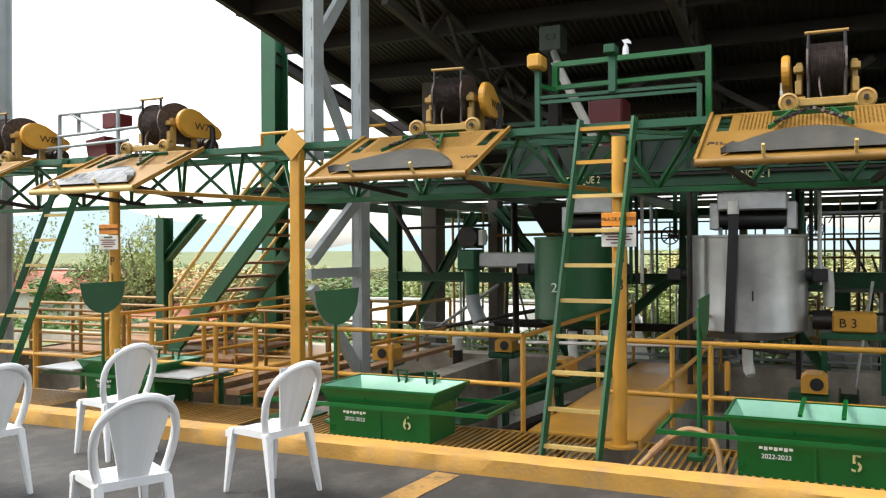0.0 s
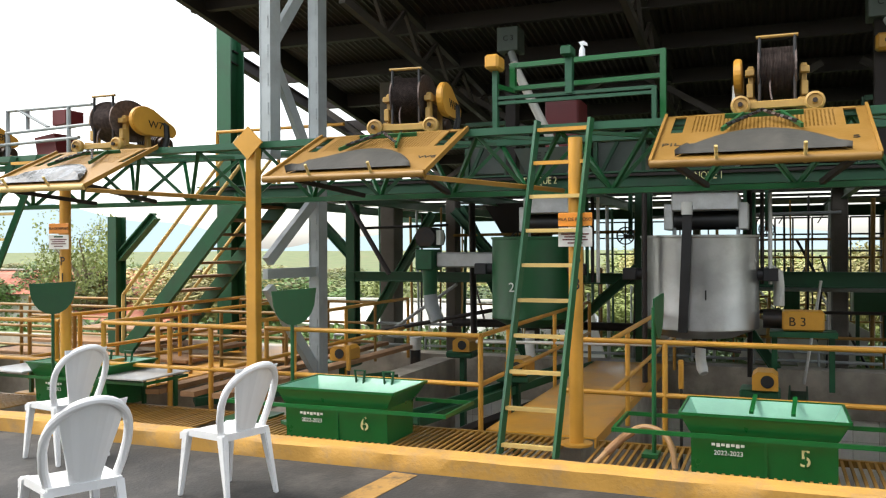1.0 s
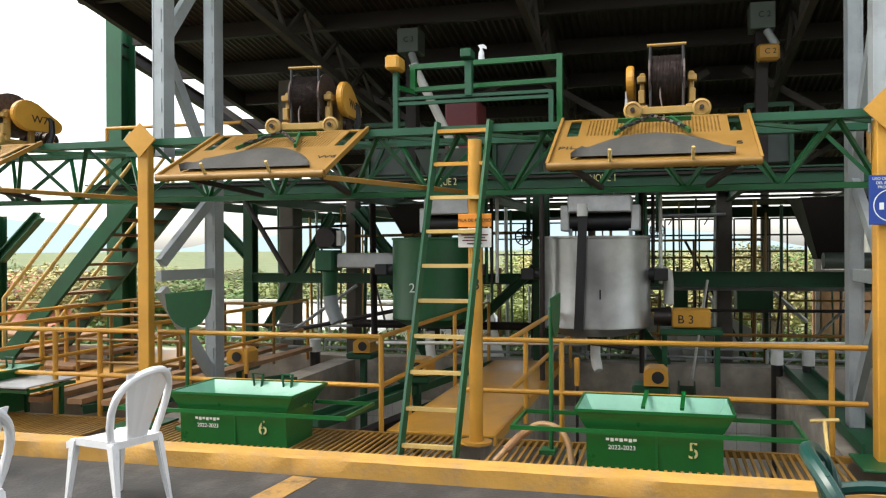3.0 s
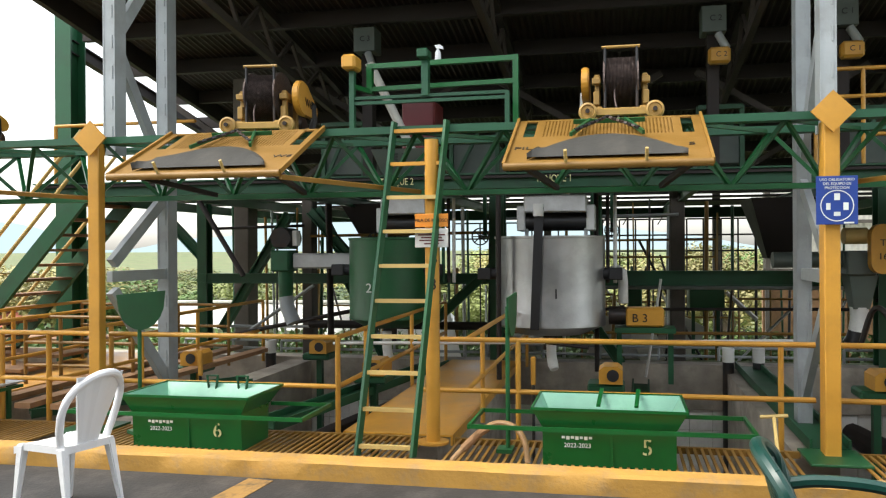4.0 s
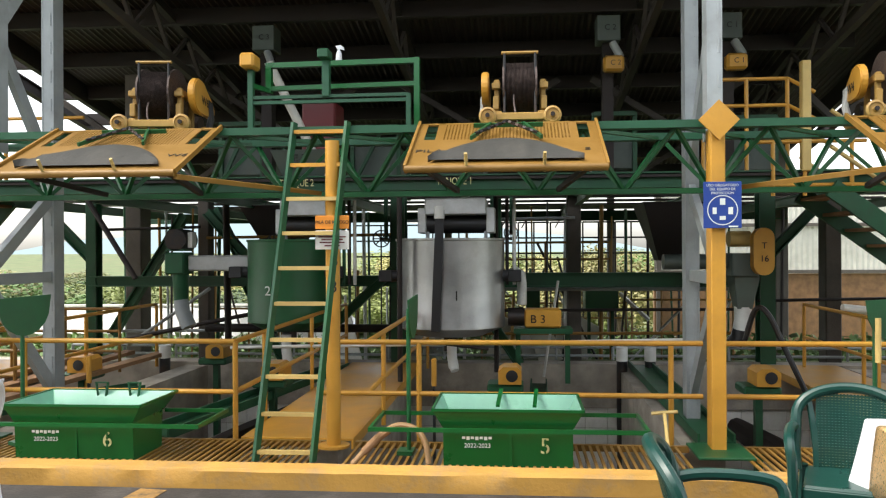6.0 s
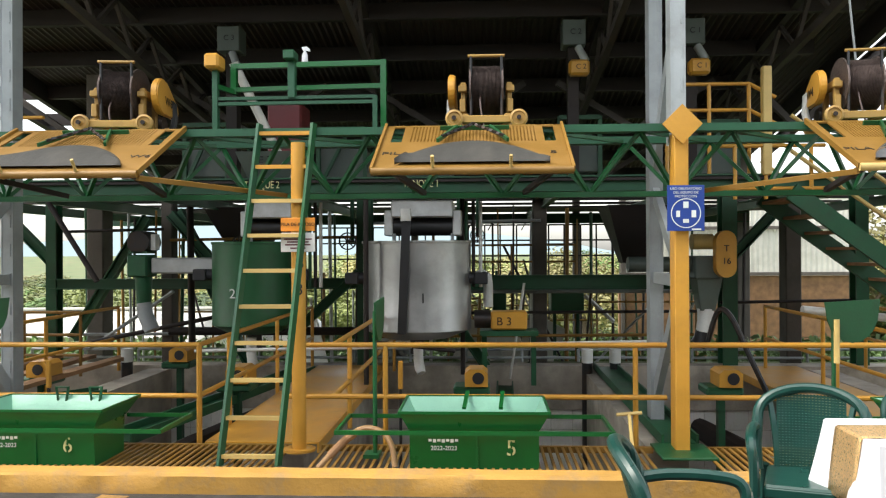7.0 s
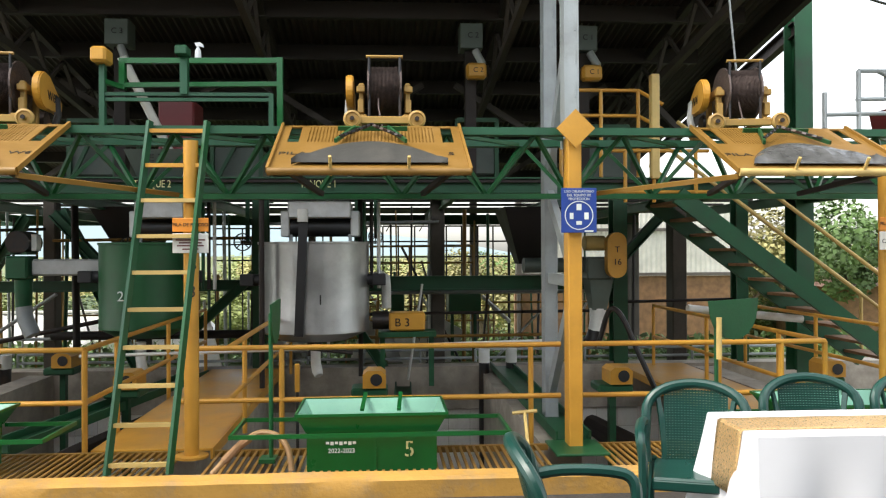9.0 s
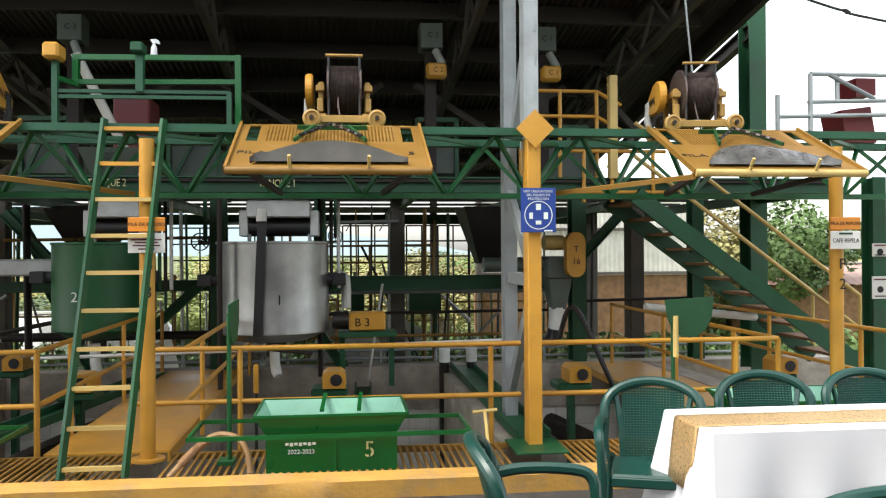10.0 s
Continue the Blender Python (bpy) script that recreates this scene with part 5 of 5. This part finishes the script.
def green_chair(m, first=[]):
    if first:
        return copy_thing(first[0], m)
    c = thing("plastic_armchair", "dark green plastic armchair with a perforated back", "chair", "green chairs", m)

    def back(u, v):
        return Vector((u * (0.275 + 0.01 * v), -0.22 - 0.12 * v + 0.06 * u * u, 0.40 + 0.44 * v))
    bm = B()
    pts = [back(-1, 0.0), back(-1.03, 0.3), back(-1.0, 0.55)] + [back(-math.cos(math.pi * k / 16), 0.60 + 0.40 * math.sin(math.pi * k / 16) ** 0.8) for k in range(17)] + [back(1.0, 0.55), back(1.03, 0.3), back(1, 0.0)]
    add_sweep(bm, pts, 0.03, 10)
    part("back_frame", bm, M_GCHAIR, c)
    bm = B()
    for k in range(21):
        u = (k - 10) / 10 * 0.62
        for s in range(4):
            v0, v1 = 0.02 + s / 4 * 0.9, 0.02 + (s + 1) / 4 * 0.9
            add_bar(bm, back(u, v0), back(u, v1), 0.010, 0.008)
    for s in range(27):
        v = 0.04 + s / 26 * 0.86
        for k in range(6):
            add_bar(bm, back(-0.62 + k * 0.207, v), back(-0.62 + (k + 1) * 0.207, v), 0.008, 0.012)
    for u in (-0.64, 0.64):
        for s in range(8):
            add_bar(bm, back(u * (1 + 0.25 * (s / 8) ** 2), s / 8 * 0.93), back(u * (1 + 0.25 * ((s + 1) / 8) ** 2), (s + 1) / 8 * 0.93), 0.03, 0.016)
    part("back_mesh", bm, M_GCHAIR, c)
    bm = B()
    add_box(bm, (0, 0.0, 0.40), (0.46, 0.46, 0.03), bev=0.012)
    add_box(bm, (0, 0.22, 0.375), (0.46, 0.03, 0.06), bev=0.01)
    part("seat", bm, M_GCHAIR, c)
    for sx in (-1, 1):
        bm = B()
        add_sweep(bm, curve([(sx * 0.28, -0.27, 0.62), (sx * 0.30, -0.1, 0.645), (sx * 0.30, 0.12, 0.64), (sx * 0.29, 0.22, 0.60), (sx * 0.275, 0.235, 0.45), (sx * 0.28, 0.25, 0.0)], 4), 0.027, 8)
        part("arm", bm, M_GCHAIR, c)
        bm = B()
        add_sweep(bm, [(sx * 0.24, -0.22, 0.42), (sx * 0.26, -0.27, 0.2), (sx * 0.27, -0.30, 0.0)], 0.024, 8)
        part("rear_leg", bm, M_GCHAIR, c)
    first.append(c)
    return c


for x, y, a in ((2.22, 3.30, 160), (3.06, 3.42, 170), (3.78, 3.42, 176), (1.25, 2.48, -96), (2.04, 2.06, 5)):
    green_chair(pose(x, y, 0, 0, 0, a))

# table with cloth and runner
TM = pose(3.448, 3.053, 0, 0, 0, 0)
tb = thing("table", "long table standing under a white cloth", "table", at=TM)
part("tabletop", add_box(B(), (0, 0, 0.71), (2.4, 0.62, 0.03), bev=0.004), M_WOOD, tb)
for sx in (-1, 1):
    for sy in (-1, 1):
        part("leg", add_box(B(), (sx * 1.1, sy * 0.26, 0.35), (0.04, 0.04, 0.70)), M_DARK, tb)
bm = B()
NS = 168


def cloth_at(k, v):
    """Edge point k round the table; v 0 at the top edge, 1 at the hem."""
    p = 2 * (2.42 + 0.64)
    s = (k / NS) * p
    hx, hy = 1.21, 0.32
    if s < 2.42:
        x, y, nxn, nyn = -hx + s, -hy, 0, -1
    elif s < 3.06:
        x, y, nxn, nyn = hx, -hy + s - 2.42, 1, 0
    elif s < 5.48:
        x, y, nxn, nyn = hx - (s - 3.06), hy, 0, 1
    else:
        x, y, nxn, nyn = -hx, hy - (s - 5.48), -1, 0
    corner = min(abs(abs(x) - hx) + abs(abs(y) - hy), 0.3) / 0.3
    out = v * (0.03 + 0.03 * math.sin(k * 0.55) * v + 0.05 * (1 - corner)) + 0.004
    return Vector((x + nxn * out + (1 - corner) * v * 0.04 * (1 if x > 0 else -1), y + nyn * out + (1 - corner) * v * 0.04 * (1 if y > 0 else -1), 0.735 - v * (0.42 + 0.16 * (1 - corner))))


grid = [[bm.verts.new(cloth_at(k, j / 6)) for k in range(NS)] for j in range(7)]
for a, b in zip(grid, grid[1:]):
    for k in range(NS):
        bm.faces.new((a[k], a[(k + 1) % NS], b[(k + 1) % NS], b[k]))
bm.faces.new(grid[0])
cl = whole("tablecloth", bm, M_CLOTH, "white tablecloth hanging in folds over a long table", "tablecloth", at=TM)
bm = B()
rows = []
for x, z, dy in [(-1.235 - 0.02, 0.40, 0.02), (-1.25, 0.50, 0.01), (-1.24, 0.62, 0), (-1.225, 0.73, 0), (-1.21, 0.741, 0), (-1.1, 0.741, 0), (0, 0.741, 0), (1.1, 0.741, 0), (1.21, 0.741, 0), (1.26, 0.5, 0)]:
    rows.append([bm.verts.new((x, yy + dy, z)) for yy in np.linspace(-0.17, 0.13, 9)])
for a, b in zip(rows, rows[1:]):
    for k in range(8):
        bm.faces.new((a[k], a[k + 1], b[k + 1], b[k]))
rn = whole("table_runner", bm, M_GOLD, "glittering gold sequin runner laid along the white cloth", "table runner", at=TM)
rn.modifiers.new("thick", 'SOLIDIFY').thickness = 0.003

# hose, squeegee
bm = B()
add_sweep(bm, curve([(-0.52, 4.36, 0.07), (-0.44, 4.42, 0.15), (-0.35, 4.48, 0.24), (-0.22, 4.52, 0.31), (-0.08, 4.5, 0.29), (0.0, 4.46, 0.20), (0.03, 4.42, 0.06)]), 0.022, 10)
h = whole("hose", bm, M_HOSE, "tan rubber hose arched on the grating", "hose")
bm = B()
add_sweep(bm, curve([(-0.45, 4.41, 0.14), (-0.36, 4.47, 0.225), (-0.28, 4.5, 0.28)]), 0.03, 10)
part("hose_wrap", bm, M_WOOD, h)
q = thing("squeegee", "yellow T-handled squeegee leaning at the kerb", "squeegee")
part("stick", add_pipe(B(), (1.735, 4.35, 0.15), (1.765, 4.62, 0.40), 0.013, n=8), M_CREAM, q)
part("cross_head", add_pipe(B(), (1.67, 4.62, 0.395), (1.86, 4.62, 0.41), 0.014, n=8), M_CREAM, q)
part("foot", add_pipe(B(), (1.735, 4.35, 0.07), (1.735, 4.35, 0.16), 0.018, n=8), M_DARK, q)
bm = B()
add_sweep(bm, curve([(3.9, 6.6, 0.1), (3.75, 6.7, 0.5), (3.6, 6.8, 0.9), (3.5, 6.9, 0.95), (3.42, 7.0, 0.6)]), 0.03, 8)
whole("hose", bm, M_DARK, "dark rubber hose hanging beside a walkway", "hose")
for pts in ([(-1.5, 8.2, -0.35), (-1.9, 7.2, -0.35), (-2.3, 6.2, -0.4), (-2.5, 5.2, -0.45)], [(3.6, 8.3, -0.75), (3.7, 7.4, -0.75), (3.85, 6.3, -0.8), (3.95, 5.3, -0.9)]):
    bm = B()
    add_sweep(bm, pts, [0.13, 0.17, 0.15, 0.18], 10)
    whole("sludge", bm, M_BROWN, "dark brown wet pulp heaped in the pit", "sludge", "sludge")

# cables: one over the yard, one from the roof down to a winch
bm = B()
add_sweep(bm, curve([(7.0, 14, 9.6), (13.24, 14, 7.71), (14.17, 14, 7.5), (15.18, 14, 7.26), (26, 14, 5.6)]), 0.03, 6)
whole("overhead_cable", bm, M_BLACK, "thin black cable hanging across the sky", "cable")
bm = B()
add_sweep(bm, curve([(3.68, 5.25, ROOF(5.25) - 0.1), (3.72, 5.2, 4.6), (3.765, 5.19, 3.85), (3.825, 5.19, 3.2)]), 0.009, 6)
whole("hanging_cable", bm, M_GREY, "pale cable hanging from the roof to a winch", "cable")

# ---- outdoors ----


def land(x, y):
    d = max(0.0, y - 9.4)
    z = -0.06 - min(7.0, 0.25 * d) + 0.5 * math.sin(x * 0.11 + 1) * min(1, d / 12) + 0.4 * math.sin(y * 0.13 + x * 0.05) * min(1, d / 12)
    return z


bm = B()
xs = [-900, -500, -300, -180] + list(range(-120, 121, 6)) + [180, 300, 500, 900]
ys = [-60, -6.4, 8.7] + [9.4, 10.5, 12, 14] + list(range(16, 121, 5)) + [150, 220, 350, 600, 1000]
g = [[bm.verts.new((x, y, land(x, y) if 9.3 < y < 400 else (-1.8 if y > 400 else (-0.12 if y < 9 else -0.06)))) for x in xs] for y in ys]
for j in range(len(ys) - 1):
    for i in range(len(xs) - 1):
        if ys[j] == -6.4 and -14 < xs[i] < 10:
            continue
        bm.faces.new((g[j][i], g[j][i + 1], g[j + 1][i + 1], g[j + 1][i]))
ground = whole("ground", bm, M_GROUND, "uneven green and brown land falling away behind the mill", "ground", kind="structure")

bm = B()
prev = None
for k in range(121):
    a = math.radians(-75 + k * 1.25)
    r = 2600
    hgt = 120 + 75 * math.sin(k * 0.12 + 0.8) + 38 * math.sin(k * 0.31) + 14 * math.sin(k * 0.9)
    if a > -0.3:
        hgt *= max(0.0, 1 - (a + 0.3) * 2.2)
    p = [bm.verts.new((math.sin(a) * r, math.cos(a) * r, z)) for z in (-60, hgt)]
    p.append(bm.verts.new((math.sin(a) * (r + 300), math.cos(a) * (r + 300), -60)))
    if prev:
        bm.faces.new((prev[0], p[0], p[1], prev[1]))
        bm.faces.new((prev[1], p[1], p[2], prev[2]))
    prev = p
whole("backdrop", bm, M_HILL, "blue mountain range on the horizon with haze put in as glow", "mountains", kind="structure")


def crown_mesh(name, seed, n, material, flat=0.75, leaf=0.16):
    rnd = random.Random(seed)
    lobes = [(Vector((rnd.uniform(-0.75, 0.75), rnd.uniform(-0.75, 0.75), rnd.uniform(-0.35, 0.55) * flat)), rnd.uniform(0.28, 0.55)) for _ in range(11)]
    verts, faces = [], []
    for i in range(n):
        c, r = rnd.choice(lobes)
        d = Vector((rnd.gauss(0, 1), rnd.gauss(0, 1), rnd.gauss(0, 1))).normalized()
        p = c + d * r * rnd.uniform(0.72, 1.05)
        a = Vector((rnd.gauss(0, 1), rnd.gauss(0, 1), rnd.gauss(0, 0.6))).normalized()
        b = a.cross(d + Vector((0, 0, 0.3))).normalized()
        s = leaf * rnd.uniform(0.5, 1.2)
        k = len(verts)
        verts += [p - a * s * 0.5, p + b * s * 0.32, p + a * s * 0.5, p - b * s * 0.32]
        faces.append((k, k + 1, k + 2, k + 3))
    me = bpy.data.meshes.new(name)
    me.from_pydata(verts, [], faces)
    me.materials.append(material)
    return me


CROWNS = [crown_mesh("crown", 11 + k, 7000, (M_LEAF, M_LEAF2, M_LEAF3)[k % 3], 0.8, 0.085) for k in range(6)]
THIN = crown_mesh("crown", 77, 2600, M_LEAF2, 1.1, 0.075)
trunk_bm = B()
add_sweep(trunk_bm, [(0, 0, -0.4), (0.03, 0, 0.3), (-0.02, 0.03, 0.7), (0.02, 0, 1.0)], [0.07, 0.055, 0.045, 0.03], 8)
for k in range(6):
    a = k * 1.05
    add_sweep(trunk_bm, [(0, 0, 0.55 + 0.06 * k), (0.22 * math.cos(a), 0.22 * math.sin(a), 0.85 + 0.06 * k), (0.45 * math.cos(a), 0.45 * math.sin(a), 1.1 + 0.06 * k)], [0.03, 0.02, 0.008], 6)
TRUNK = mesh_of("trunk", trunk_bm, M_BARK)
rnd = random.Random(3)


def tree(x, y, h, w, thin=False):
    z = land(x, y)
    t = thing("tree", "leafy green tree behind the mill" if not thin else "tall thin tree with sparse leaves", "tree", "trees", Matrix.Translation((x, y, z)))
    tr = new("trunk", TRUNK)
    tr.parent = t
    tr.matrix_basis = Matrix.Diagonal((h * 0.5, h * 0.5, h * 0.55, 1))
    cr = new("crown", THIN if thin else rnd.choice(CROWNS))
    cr.parent = t
    cr.matrix_basis = Matrix.Translation((0, 0, h * 0.68)) @ pose(0, 0, 0, 0, 0, rnd.uniform(0, 360)) @ Matrix.Diagonal((w, w, h * 0.42, 1))
    return t


for i in range(250):
    y = 22 + 100 * rnd.random() ** 1.2
    x = (rnd.uniform(-1.75, 1.5)) * y
    if x < -0.6 * y and y < 38:
        continue
    tall = (1.62 + (0.008 if x > -0.1 * y else -0.028) * y + rnd.uniform(-1.5, 0.5) - land(x, y)) / 1.1
    tree(x, y, tall, rnd.uniform(1.8, 3.6) * (0.7 + y / 60))
for x, y, h in ((-24.6, 20.1, 6.3), (-26.0, 20.6, 5.6), (-32.4, 20.1, 6.4)):
    tree(x, y, h, 1.7, True)
for x, y, h in ((-28.5, 21, 4.1), (-26.5, 22, 4.0), (-22.5, 21, 4.0), (-20, 20, 3.7), (-17.5, 20, 3.6), (-31, 24, 4.6), (-15, 21, 3.5), (-23.5, 25, 4.6), (-18.5, 25, 4.2), (14.5, 20, 5.6), (17, 19, 5.6), (19.5, 23, 6.4), (16, 25, 6.8)):
    tree(x, y, h, 2.4)

bm = B()
shr = random.Random(9)
verts, faces = [], []
for i in range(80000):
    y = 10.2 + 56 * shr.random() ** 1.5
    x = shr.uniform(-1.8, 1.5) * y
    p = Vector((x, y, land(x, y) + shr.random() ** 2 * (0.7 if y > 15 else 0.45)))
    a = Vector((shr.gauss(0, 1), shr.gauss(0, 1), shr.gauss(0, 1))).normalized()
    b = Vector((shr.gauss(0, 1), shr.gauss(0, 1), shr.gauss(0, 1))).normalized()
    s = 0.04 + 0.0035 * y
    k = len(verts)
    verts += [p - a * s, p + b * s * 0.6, p + a * s, p - b * s * 0.6]
    faces.append((k, k + 1, k + 2, k + 3))
me = bpy.data.meshes.new("undergrowth")
me.from_pydata(verts, [], faces)
me.materials.append(M_LEAF)
tagged(new("undergrowth", me), "low green bushes and weeds covering the slope", "bushes", kind="stuff")
bm.free()

# red roofed houses down the slope, pale hall on the other side


def house(x, y, z, lx, ly, hh, turn, roof, wall):
    h_ = thing("house", "low building with a red metal roof below the mill", "house", "houses", pose(x, y, z, 0, 0, turn))
    part("wall", add_box(B(), (0, 0, hh / 2 - 1.5), (lx, ly, hh + 3)), wall, h_)
    bm = B()
    n_ = int(lx / 0.15)
    rw = []
    for yy, zz in ((-ly / 2 - 0.4, hh), (0, hh + ly * 0.16), (ly / 2 + 0.4, hh)):
        rw.append([bm.verts.new((-lx / 2 - 0.3 + (lx + 0.6) * i / n_, yy, zz + 0.03 * (i % 2))) for i in range(n_ + 1)])
    for a, b in zip(rw, rw[1:]):
        for i in range(n_):
            bm.faces.new((a[i], a[i + 1], b[i + 1], b[i]))
    o = part("roof", bm, roof, h_, smooth=False)
    part("ridge_cap", add_box(B(), (0, 0, hh + ly * 0.16 + 0.05), (lx + 0.6, 0.35, 0.06)), M_SHEETW, h_)
    return h_


house(-30, 22, -3.2, 16, 6, 2.9, 12, M_REDROOF, M_SHEETW)
house(-22, 21, -3.4, 9, 5, 2.2, -20, M_REDROOF, M_SHEETW)
house(-9, 19, -2.6, 7, 4, 1.8, 5, M_SHEETW, M_SHEETW)
house(20.2, 20.0, -1.6, 7, 4, 2.1, -8, M_PINKROOF, M_WOOD)
hl = thing("hall", "pale corrugated metal hall behind the stairs", "building", at=pose(9.0, 15.5, 0, 0, 0, 0))
bm = B()
n_ = 90
rw = [[bm.verts.new((-3.6 + 5.9 * i / n_, 0.02 * (i % 2), z)) for i in range(n_ + 1)] for z in (1.0, 3.4)]
for i in range(n_):
    bm.faces.new((rw[0][i], rw[0][i + 1], rw[1][i + 1], rw[1][i]))
part("sheet_wall", bm, M_SHEETW, hl, smooth=False)
part("base_wall", add_box(B(), (-0.65, 0.1, -0.7), (5.9, 0.2, 3.4)), M_WOOD, hl)
for z in (1.05, 2.2):
    part("wall_rail", add_box(B(), (-0.65, -0.06, z), (5.9, 0.06, 0.08)), M_DARKCOL, hl)
part("frame_post", add_box(B(), (-3.5, -0.06, 0.7), (0.12, 0.1, 5.4)), M_DARKCOL, hl)

# loose metal, rails and thin pipes in the yard behind the pits
yr = random.Random(41)
for k in range(34):
    x, y = yr.uniform(-5.2, 5.0), yr.uniform(9.2, 11.8)
    top = yr.choice((0.9, 1.3, 2.2, 2.35))
    m_, tone = yr.choice(((M_ZINC, "grey"), (M_PVC, "white"), (M_STRUCT, "green"), (M_PANEL, "yellow"), (M_DARK, "black")))
    whole("standpipe", add_pipe(B(), (x, y, land(x, y) - 0.05), (x + yr.uniform(-0.05, 0.05), y, top), yr.uniform(0.012, 0.03), n=8), m_, "thin %s pipe standing in the yard behind the pits" % tone, "pipe", "yard pipes")
for x0, x1, y, z in ((0.7, 2.7, 9.6, 1.25), (-0.7, 1.3, 10.4, 0.35), (1.2, 3.4, 10.8, 0.2), (-3.6, -1.6, 9.7, 0.2), (3.0, 5.2, 9.8, 0.6)):
    f = thing("yard_railing", "dusty yellow pipe railing in the yard behind the pits", "railing", "yard railings")
    for dz in (0.22, 0.48):
        part("rail", add_pipe(B(), (x0, y, z + dz), (x1, y, z + dz), 0.016, n=8), M_PANEL, f)
    for q_ in range(5):
        xx = x0 + (x1 - x0) * q_ / 4
        part("post", add_pipe(B(), (xx, y, land(xx, y) - 0.05), (xx, y, z + 0.5), 0.016, n=8), M_PANEL, f)
for k in range(10):
    x, y = yr.uniform(-1.6, 2.4), yr.uniform(8.95, 10.2)
    s_ = yr.uniform(0.25, 0.6)
    whole("scrap_sheet", add_box(B(), (x, y, land(x, y) + 0.30), (s_, 0.012, 0.5 + 0.3 * yr.random()), pose(0, 0, 0, yr.uniform(-12, 12), yr.uniform(-28, 28), yr.uniform(-40, 40)), bev=0.003), yr.choice((M_SHEETW, M_SHEETW, M_PVC, M_SIGNW)), "bent pale metal sheet leaning in the yard", "sheet", "scrap sheets")
for k in range(9):
    x, y = yr.uniform(-5, 4.6), yr.uniform(9.4, 11.5)
    d_ = yr.choice((-1, 1)) * yr.uniform(0.5, 1.3)
    whole("leaning_pole", add_pipe(B(), (x, y, land(x, y) - 0.05), (x + d_, y + 0.1, yr.uniform(0.8, 1.8)), 0.02, n=8), yr.choice((M_ZINC, M_DARK, M_PVC)), "thin metal pole leaning in the yard behind the pits", "pole", "leaning poles")

# ---- gratings and tiles ----
bar_mesh = mesh_of("bar", add_box(B(), (0, 0, 0), (0.022, 0.74, 0.014)), M_PANEL)
for x0, n in ((-8.9, 44), (-6.1, 36), (-3.75, 52), (-0.6, 46), (2.4, 44)):
    gr = thing("grating", "yellow slatted steel grating behind the kerb", "grating", "gratings", kind="structure")
    for k in range(n):
        o = new("bar", bar_mesh)
        o.parent = gr
        o.matrix_basis = pose(x0 + k * 0.056, 4.56, 0.045, 0, 0, 0)
    part("edge_bar", add_box(B(), (x0 + n * 0.028, 4.94, 0.03), (n * 0.056 + 0.1, 0.03, 0.05)), M_PANEL, gr)
    part("edge_bar", add_box(B(), (x0 + n * 0.028, 4.21, 0.03), (n * 0.056 + 0.1, 0.03, 0.05)), M_PANEL, gr)
tile_mesh = mesh_of("tile", add_box(B(), (0, 0, 0), (0.292, 0.012, 0.292), bev=0.003), M_TILE)
tw = thing("tiled_wall", "white ceramic tiles on the back wall of the pits", "wall", kind="structure")
for i in range(60):
    for j in range(4):
        o = new("tile", tile_mesh)
        o.parent = tw
        o.matrix_basis = pose(-9.0 + i * 0.298, 8.465, -0.68 - j * 0.298)

# ---- setting out: from the plan grid used above to true plan metres ----
DEPTH, LEAN, ROW = 1.392, 0.1286, 4.86     # depth of one grid unit, sideways step per unit, the girder's row
ROUND = {"plastic_chair", "plastic_armchair", "table", "tablecloth", "table_runner", "tree", "process_tank", "house", "hall", "paddle", "square_post", "round_pillar", "sign", "safety_sign", "chute_panel", "spray_bottle", "wheeled_tub"}
for ob in [o for o in scene.objects if o.parent is None and o.type in {'MESH', 'EMPTY'}]:
    kind = ob.name.split(".")[0]
    if kind in {"ground", "undergrowth"}:
        ob.data.transform(Matrix(((1, -LEAN, 0, LEAN * ROW), (0, DEPTH, 0, 0), (0, 0, 1, 0), (0, 0, 0, 1))))
        continue
    if kind == "backdrop":
        continue
    m = ob.matrix_basis.copy()
    if m.translation.y > 0.01:
        x, y, z = m.translation
        m.translation = (x + LEAN * (ROW - y), y * DEPTH, z)
        ob.matrix_basis = m @ Matrix.Diagonal((1, 1 if kind in ROUND else DEPTH, 1, 1))
        continue
    near = min((c.matrix_local @ v.co).y if c is not ob else v.co.y for c in (ob, *ob.children) if c.type == 'MESH' for v in c.data.vertices)
    ob.matrix_basis = Matrix.Translation((LEAN * (ROW - max(ROW, near)), 0, 0)) @ m @ Matrix.Diagonal((1, DEPTH, 1, 1))
